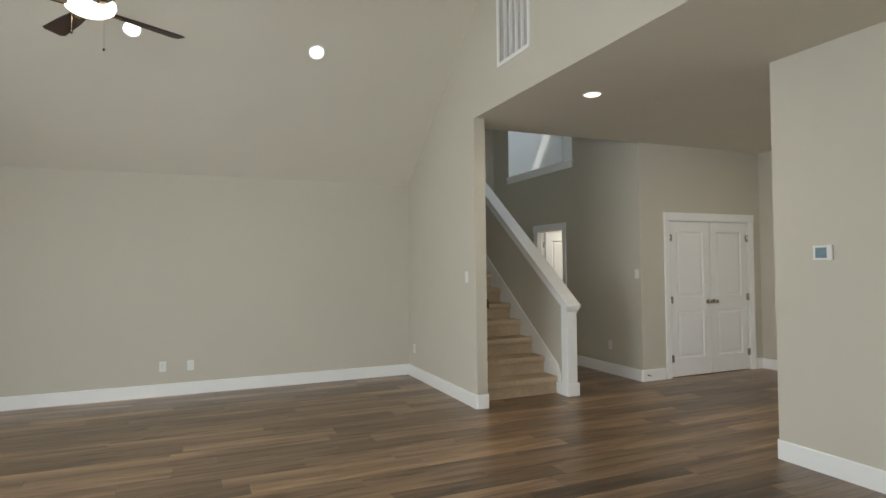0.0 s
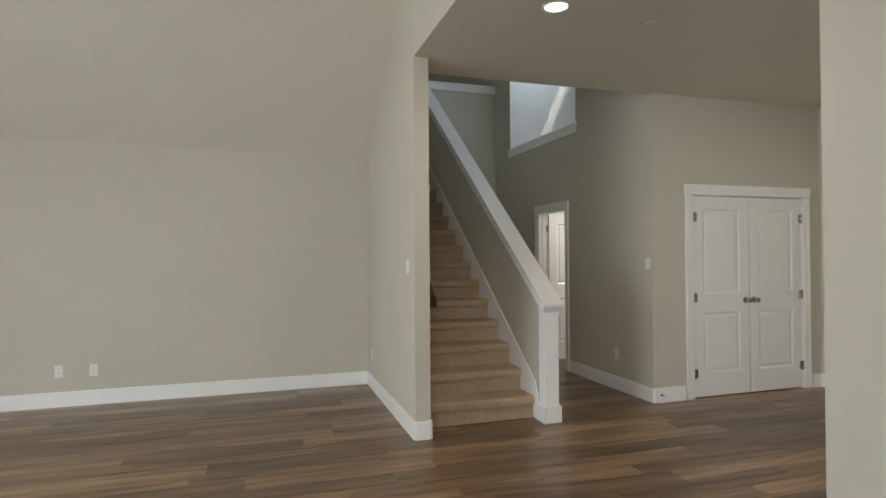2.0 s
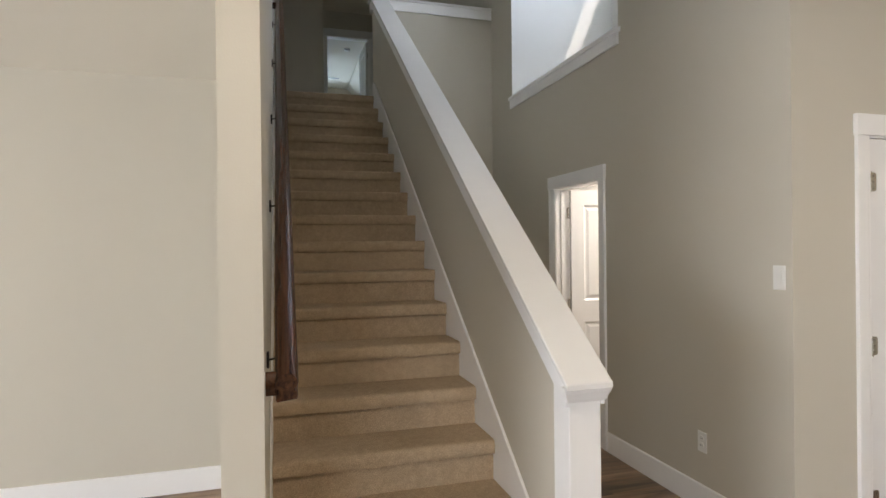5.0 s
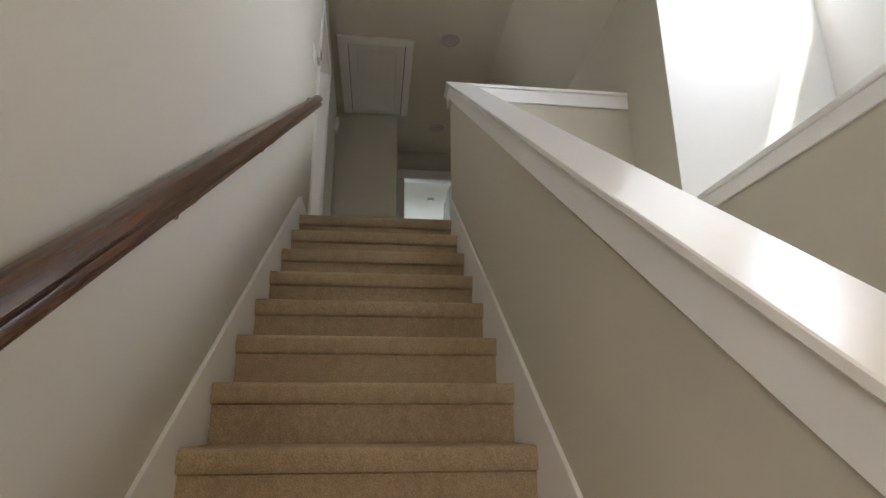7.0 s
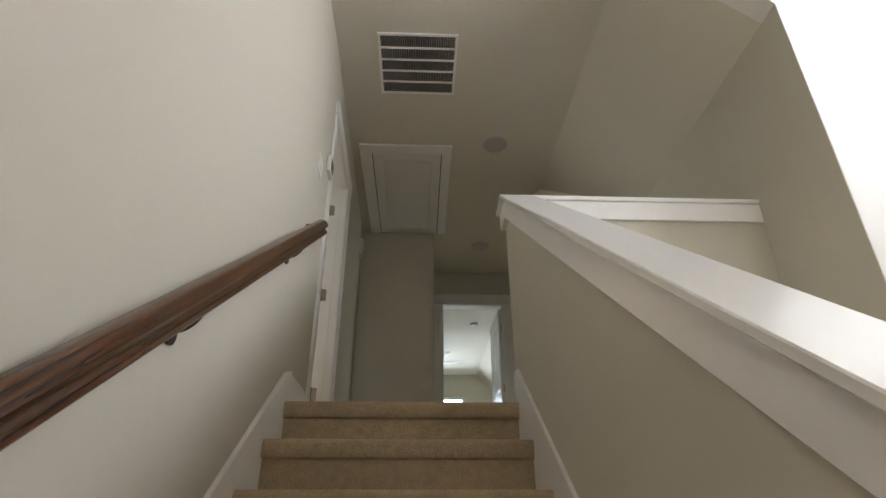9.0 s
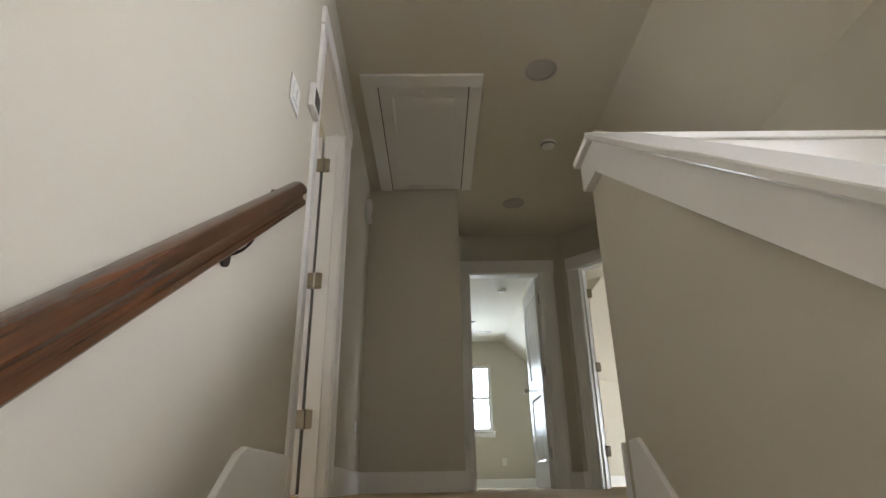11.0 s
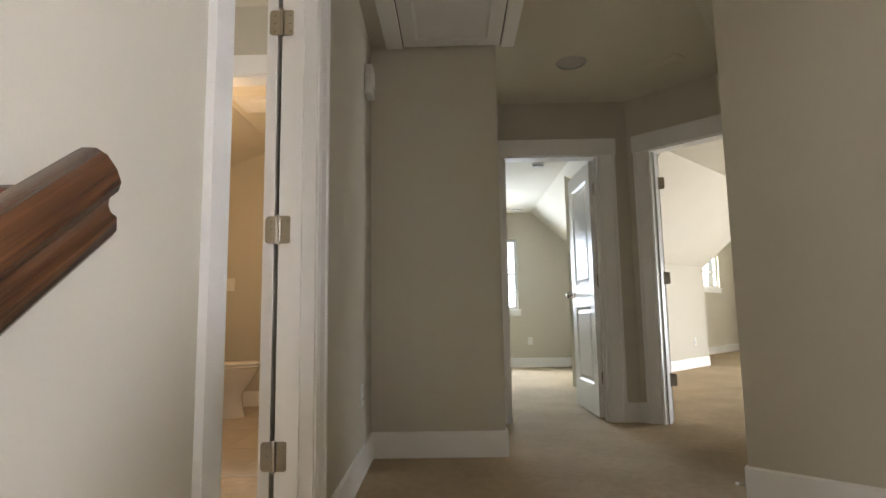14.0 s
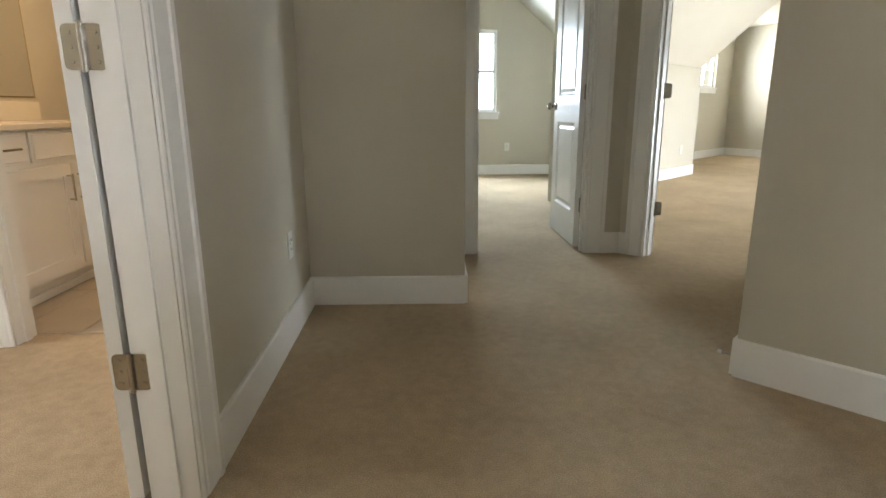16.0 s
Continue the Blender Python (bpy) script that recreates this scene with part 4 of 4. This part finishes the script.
# ---- plates on the walls ----


def wall_plate(m, kind, gangs=1, label=""):
    """A cover plate on a wall's face (y = 0, facing -y), its centre at the origin."""
    w = 0.070 + 0.046 * (gangs - 1)
    th = thing({"outlet": "wall_outlet", "switch": "light_switch"}[kind], label or ("white duplex outlet on the wall" if kind == "outlet" else "white rocker light switch on the wall"),
               {"outlet": "outlet", "switch": "switch"}[kind], m)
    part("cover_plate", box(-w / 2, -0.006, -0.0575, w / 2, -0.0002, 0.0575, 0.0025), PLASTIC, th)
    for g in range(gangs):
        c = (g - (gangs - 1) / 2) * 0.046
        if kind == "switch":
            part("rocker", prism([(-0.006, -0.033), (-0.0085, -0.033), (-0.0115, 0.033), (-0.006, 0.033)], "x", c - 0.0165, c + 0.0165), PLASTIC, th)
        else:
            for s in (-1, 1):
                rc = part("receptacle", disc(c, -0.007, s * 0.0195, 0.017, 0.003, 20, axis="y"), PLASTIC, th)
                part("slots", join(*[box(c + dx - 0.0012, -0.0092, s * 0.0195 - 0.002, c + dx + 0.0012, -0.0084, s * 0.0195 + 0.007) for dx in (-0.006, 0.006)]), DARK_GAP, rc)
    return th


wall_plate(face_south(-3.08, 2.05) @ Matrix.Translation((0, 0, 0.335)), "outlet")
wall_plate(face_south(-2.79, 2.05) @ Matrix.Translation((0, 0, 0.330)), "outlet")
wall_plate(face_west(-0.12, 1.83) @ Matrix.Translation((0, 0, 0.37)), "outlet")
wall_plate(face_west(-0.12, 0.22) @ Matrix.Translation((0, 0, 1.325)), "switch")
wall_plate(face_west(2.30, 0.40) @ Matrix.Translation((0, 0, 1.318)), "switch")
wall_plate(face_west(2.30, 0.92) @ Matrix.Translation((0, 0, 0.378)), "outlet")
wall_plate(face_west(4.40, 0.03) @ Matrix.Translation((0, 0, 1.33)), "switch", 3, "white three-gang light switch on the wall")
wall_plate(face_west(4.40, -0.02) @ Matrix.Translation((0, 0, 0.37)), "outlet")
wall_plate(face_east(0.0, 4.297) @ Matrix.Translation((0, 0, 4.390)), "switch", 2, "white two-gang light switch by the landing")
wall_plate(HALL @ face_east(0.0, 6.55) @ Matrix.Translation((0, 0, 3.440)), "outlet")
wall_plate(face_south(1.60, 12.53) @ Matrix.Translation((0, 0, 3.445)), "outlet")
wall_plate(KNEE @ Matrix.Translation((2.1, 0, 3.42)), "outlet")
wall_plate(face_south(-1.62, 8.87) @ Matrix.Translation((0, 0, 4.15)), "switch", 1, "white rocker switch in the warm bathroom")

thermo = thing("thermostat", "white wall thermostat with a small lit colour display", "thermostat", face_west(1.255, -2.592) @ Matrix.Translation((0, 0, 1.51)))
part("case", box(-0.066, -0.020, -0.052, 0.066, -0.0002, 0.052, 0.004), PLASTIC, thermo)
part("display", box(-0.046, -0.0215, -0.034, 0.030, -0.0202, 0.036), SCREEN_PICTURE, thermo, "small lit display")
keypad = thing("alarm_keypad", "white wall keypad with a dark display", "keypad", face_east(0.0, 4.545) @ Matrix.Translation((0, 0, 4.548)))
part("case", box(-0.058, -0.024, -0.058, 0.058, -0.0002, 0.058, 0.004), PLASTIC, keypad)
part("display", box(-0.040, -0.0255, -0.036, 0.042, -0.0242, 0.040), SCREEN, keypad, "dark grey display")
chime = thing("door_chime", "white plastic door chime box high on the wall", "chime", HALL @ face_east(0.0, 6.70) @ Matrix.Translation((0, 0, 5.125)))
part("case", box(-0.06, -0.045, -0.085, 0.06, -0.0002, 0.085, 0.012, 2), PLASTIC, chime)
part("grille", join(*[box(-0.045, -0.0462, -0.070 + 0.012 * k, 0.045, -0.0448, -0.065 + 0.012 * k) for k in range(4)]), LAMP_OFF, chime)


def door_stopper(m):
    th = thing("door_stopper", "small spring door stopper on a baseboard", "door stopper", m)
    part("spring", lathe([(0.012, 0.0), (0.012, 0.006)] + [(0.0055 if k % 2 else 0.0038, 0.006 + 0.003 * k) for k in range(1, 18)], 10), NICKEL, th)
    part("rubber_tip", lathe([(0.007, 0.058), (0.007, 0.070), (0.005, 0.072)], 10), PLASTIC, th)


door_stopper(Matrix.Translation((2.37, 0.315, 0.075)) @ Matrix.Rotation(radians(90), 4, "X"))
door_stopper(CORNER @ Matrix.Translation((-0.015, 0.09, FLOOR2 + 0.038)) @ Matrix.Rotation(radians(-90), 4, "Y"))

# ---- ceiling fan of the living room ----


def ceiling_fan(m, rod, radius, blade_mat, blades, turn, lit, label):
    th = thing("ceiling_fan", label, "ceiling fan", m)
    part("canopy", lathe([(0.065, rod + 0.45), (0.06, rod + 0.30), (0.02, rod + 0.26)], 24), BRASS, th, smooth=True)
    part("downrod", lathe([(0.013, 0.18), (0.013, rod + 0.28)], 14), BRASS, th)
    part("motor_housing", lathe([(0.05, 0.20), (0.12, 0.17), (0.135, 0.12), (0.135, 0.06), (0.10, 0.035), (0.10, 0.0)], 32), BRASS, th, "brushed brass motor housing", smooth=True)
    part("light_bowl", lathe([(0.145, 0.02), (0.147, 0.0), (0.135, -0.030), (0.10, -0.052), (0.05, -0.062), (0.004, -0.064)], 36), LAMP_ON if lit else LAMP_OFF, th, "glowing glass bowl" if lit else "", smooth=True)
    outline = [(0.13, -0.045), (0.30, -0.062), (radius - 0.03, -0.075), (radius, -0.055), (radius, 0.045), (radius - 0.02, 0.066), (0.30, 0.055), (0.13, 0.040)]
    for k in range(blades):
        bl = part("blade", prism(outline, "z", -0.004, 0.004, 0.002), blade_mat, th, "dark wooden blade")
        bl.matrix_local = Matrix.Rotation(radians(turn + 360 * k / blades), 4, "Z") @ Matrix.Translation((0, 0, -0.02)) @ Matrix.Rotation(radians(10), 4, "X")
        part("blade_iron", box(0.09, -0.02, -0.012, 0.19, 0.02, -0.004, 0.003), BRASS, bl)
    for sx, sy, drop in ((0.09, -0.10, 0.30), (-0.08, -0.11, 0.22)):
        ch = part("pull_chain", lathe([(0.0012, -drop), (0.0012, 0.03)], 6, at=(sx, sy, 0)), BRASS, th)
        part("chain_knob", lathe([(0.002, -drop - 0.02), (0.007, -drop - 0.014), (0.007, -drop - 0.004), (0.002, -drop)], 10, at=(sx, sy, 0)), BLACK, ch)
    return th


FAN = (-3.33, -1.0, 3.13)
ceiling_fan(Matrix.Translation(FAN), 1.30, 0.60, FAN_WOOD, 4, 31, True, "dark-bladed ceiling fan with a lit bowl and pull chains")
lamp("fan_glow", "AREA", Matrix.Translation((FAN[0], FAN[1], FAN[2] - 0.08)), 12, (1.0, 0.93, 0.82), shape="DISK", size=0.25)
ceiling_fan(Matrix.Translation((0.75, 10.58, 5.16)), 0.0, 0.55, GREY_BLADE, 5, 8, False, "grey-bladed ceiling fan in the bedroom")

# ---- bathroom ----
VX, VY0, VY1 = -1.34, 6.66, 7.86
van = thing("bathroom_vanity", "white painted vanity with shaker doors and bar pulls", "vanity")
part("carcass", box(-1.868, VY0, FLOOR2 + 0.10, VX - 0.02, VY1, FLOOR2 + 0.845, 0.002), TRIM, van)
part("toe_board", box(-1.86, VY0 + 0.02, FLOOR2, VX - 0.07, VY1 - 0.02, FLOOR2 + 0.10), TRIM, van)
part("foot", box(VX - 0.075, VY1 - 0.05, FLOOR2 + 0.006, VX - 0.02, VY1, FLOOR2 + 0.10, 0.004), TRIM, van)
part("base_moulding", box(VX - 0.07, VY0 + 0.02, FLOOR2 + 0.006, VX - 0.055, VY1 - 0.06, FLOOR2 + 0.05, 0.004), TRIM, van)


def shaker(y0, y1, z0, z1, pull):
    d = part("vanity_door" if z1 - z0 > 0.3 else "drawer_front", box(VX - 0.0195, y0, z0, VX - 0.006, y1, z1, 0.002), TRIM, van)
    if z1 - z0 > 0.3:
        part("rail_frame", wall_mesh("x", VX - 0.006, VX + 0.002, y0, y1, z0, z1, ((y0 + 0.06, y1 - 0.06, z0 + 0.06, z1 - 0.06),)), TRIM, d)
    else:
        part("drawer_face", box(VX - 0.006, y0 + 0.012, z0 + 0.012, VX + 0.001, y1 - 0.012, z1 - 0.012, 0.003), TRIM, d)
    if pull == "bar_v_right" or pull == "bar_v_left":
        y = y1 - 0.035 if pull == "bar_v_right" else y0 + 0.035
        part("pull", join(box(VX + 0.026, y - 0.005, z1 - 0.19, VX + 0.034, y + 0.005, z1 - 0.05, 0.002), box(VX + 0.002, y - 0.004, z1 - 0.185, VX + 0.03, y + 0.004, z1 - 0.177), box(VX + 0.002, y - 0.004, z1 - 0.063, VX + 0.03, y + 0.004, z1 - 0.055)), NICKEL, d, "satin nickel bar pull")
    if pull == "bar_h":
        c = (y0 + y1) / 2
        zz = (z0 + z1) / 2
        part("pull", join(box(VX + 0.026, c - 0.07, zz - 0.005, VX + 0.034, c + 0.07, zz + 0.005, 0.002), box(VX + 0.001, c - 0.06, zz - 0.004, VX + 0.03, c - 0.052, zz + 0.004), box(VX + 0.001, c + 0.052, zz - 0.004, VX + 0.03, c + 0.06, zz + 0.004)), NICKEL, d, "satin nickel bar pull")


Z0 = FLOOR2 + 0.13
shaker(VY0 + 0.02, 7.265, Z0, FLOOR2 + 0.665, "bar_v_right")
shaker(7.285, VY1 - 0.02, Z0, FLOOR2 + 0.665, "bar_v_left")
shaker(VY0 + 0.02, 6.985, FLOOR2 + 0.69, FLOOR2 + 0.835, "bar_h")
shaker(7.01, 7.545, FLOOR2 + 0.69, FLOOR2 + 0.835, "")
shaker(7.57, VY1 - 0.02, FLOOR2 + 0.69, FLOOR2 + 0.835, "bar_h")
counter = thing("bathroom_countertop", "cream cultured marble vanity top with a backsplash", "countertop")
part("top", box(-1.869, VY0 - 0.02, FLOOR2 + 0.846, VX + 0.02, VY1 + 0.02, FLOOR2 + 0.875, 0.004), STONE, counter)
part("backsplash", box(-1.869, VY0 - 0.02, FLOOR2 + 0.8755, -1.849, VY1 + 0.02, FLOOR2 + 0.985, 0.003), STONE, counter)
mir = thing("mirror", "frameless wall mirror over the vanity", "mirror")
part("mirror_glass", box(-1.8695, 6.75, 4.065, -1.8645, 7.87, 4.87), MIRROR, mir)
part("mirror_edge", wall_mesh("x", -1.869, -1.8635, 6.742, 7.878, 4.057, 4.878, ((6.75, 7.87, 4.065, 4.87),)), BRASS, mir)
vl = thing("vanity_light", "brass bath bar with lit frosted glass shades", "wall lamp")
part("back_bar", box(-1.869, 6.94, 5.02, -1.845, 7.64, 5.075, 0.004), BRASS, vl)
for y in (7.02, 7.29, 7.56):
    part("arm", lathe([(0.009, -1.848), (0.009, -1.765)], 10, at=(0, y, 5.05), axis="x"), BRASS, vl)
    part("glass_shade", lathe([(0.050, 4.895), (0.052, 4.90), (0.050, 5.03), (0.035, 5.045), (0.012, 5.05)], 24, at=(-1.765, y, 0)), SHADE_ON, vl, "lit frosted glass shade", smooth=True)
# fill lamp added in mid-room, off the shades, to brighten the vanity front
lamp("bath_fill", "POINT", Matrix.Translation((-1.15, 7.35, 4.75)), 10.5, (1.0, 0.77, 0.53), size=0.14)

vent = thing("exhaust_fan", "square white exhaust fan grille on the bathroom ceiling", "exhaust fan", Matrix.Translation((-1.02, 7.78, CEILING2)))
part("grille_frame", wall_mesh("y", -0.14, 0.14, -0.14, 0.14, -0.020, -0.0005), PLASTIC, vent)
for k in range(9):
    part("slat", box(-0.11, -0.108 + 0.026 * k, -0.025, 0.11, -0.094 + 0.026 * k, -0.0205, 0.001), PLASTIC, vent)

toilet = thing("toilet", "white ceramic toilet beside the vanity", "toilet", Matrix.Translation((-1.865, 8.30, FLOOR2)))
tank = box(0.0, -0.19, 0.38, 0.19, 0.19, 0.72, 0.02, 2)
part("tank", tank, CERAMIC, toilet, smooth=True)
part("tank_lid", box(-0.0, -0.205, 0.721, 0.205, 0.205, 0.755, 0.012, 2), CERAMIC, toilet, smooth=True)


def oval_loft(rows):
    """Stacked ovals: z, centre x, half length, half width."""
    bm = bmesh.new()
    rings = []
    for z, cx, a, b in rows:
        rings.append([bm.verts.new((cx + a * math.cos(2 * math.pi * k / 28), b * math.sin(2 * math.pi * k / 28), z)) for k in range(28)])
    for p, q in zip(rings, rings[1:]):
        for i in range(28):
            bm.faces.new((p[i], p[(i + 1) % 28], q[(i + 1) % 28], q[i]))
    bm.faces.new(rings[0][::-1])
    bm.faces.new(rings[-1])
    bmesh.ops.recalc_face_normals(bm, faces=list(bm.faces))
    return bm


part("bowl", oval_loft([(0.006, 0.37, 0.24, 0.115), (0.06, 0.37, 0.225, 0.10), (0.18, 0.38, 0.20, 0.095), (0.28, 0.41, 0.24, 0.15), (0.37, 0.43, 0.27, 0.18), (0.395, 0.43, 0.275, 0.185)]), CERAMIC, toilet, smooth=True)
part("seat", oval_loft([(0.396, 0.44, 0.27, 0.185), (0.400, 0.44, 0.28, 0.192), (0.412, 0.44, 0.28, 0.192), (0.416, 0.44, 0.272, 0.186)]), CERAMIC, toilet, smooth=True)
part("lid", oval_loft([(0.420, 0.44, 0.272, 0.186), (0.424, 0.44, 0.28, 0.192), (0.434, 0.44, 0.278, 0.190), (0.442, 0.44, 0.25, 0.165)]), CERAMIC, toilet, smooth=True)

# bathroom tiles
bath_floor = solid("floor_bath", box(-1.87, 6.57, FLOOR2 - 0.01, -0.26, 8.87, FLOOR2 + 0.003), GROUT, "grouted bathroom floor", "floor")
tile_mesh = mesh_of("tile", box(0.002, 0.002, FLOOR2 + 0.0005, 0.298, 0.598, FLOOR2 + 0.006, 0.001), TILE)
for i in range(6):
    for j in range(4):
        o = new("tile", tile_mesh)
        o.parent = bath_floor
        o.location = (-1.87 + 0.3 * i - (0.19 if i == 5 else 0), 6.575 + 0.6 * j - (0.1 if j == 3 else 0), 0.0003 * (i + j))

# ---- plank floor of the lower level ----
PW, PL, GAP = 0.180, 1.22, 0.0012
rng = random.Random(5)
low_floor = solid("floor_lower", box(-6.6, -7.4, -0.011, 4.4, 4.2, -0.0045), DARK_GAP, "brown wood-look plank floor", "floor")
full_plank = mesh_of("plank", box(0, GAP, -0.0055, PL - GAP, PW - GAP, 0.0, 0.0007), PLANK)
far_bm = bmesh.new()
near_count = 0
for r in range(int(11.6 / PW) + 1):
    y = -7.4 + r * PW
    x = -6.6 - rng.uniform(0, PL)
    while x < 4.4:
        a, b = max(x, -6.6), min(x + PL, 4.4)
        near = y > -2.75 and b > -4.2 and y < 2.2 and near_count < 300
        if near and b - a > PL - 0.001:
            o = new("plank", full_plank)
            o.parent = low_floor
            o.location = (a, y, 0)
            near_count += 1
        elif b - a > 0.02:
            add_box(far_bm, a, y + GAP, -0.0055, b - GAP, y + PW - GAP, 0.0)
        x += PL
tagged(part("plank_rest", far_bm, PLANK_REST, low_floor), kind="stuff")
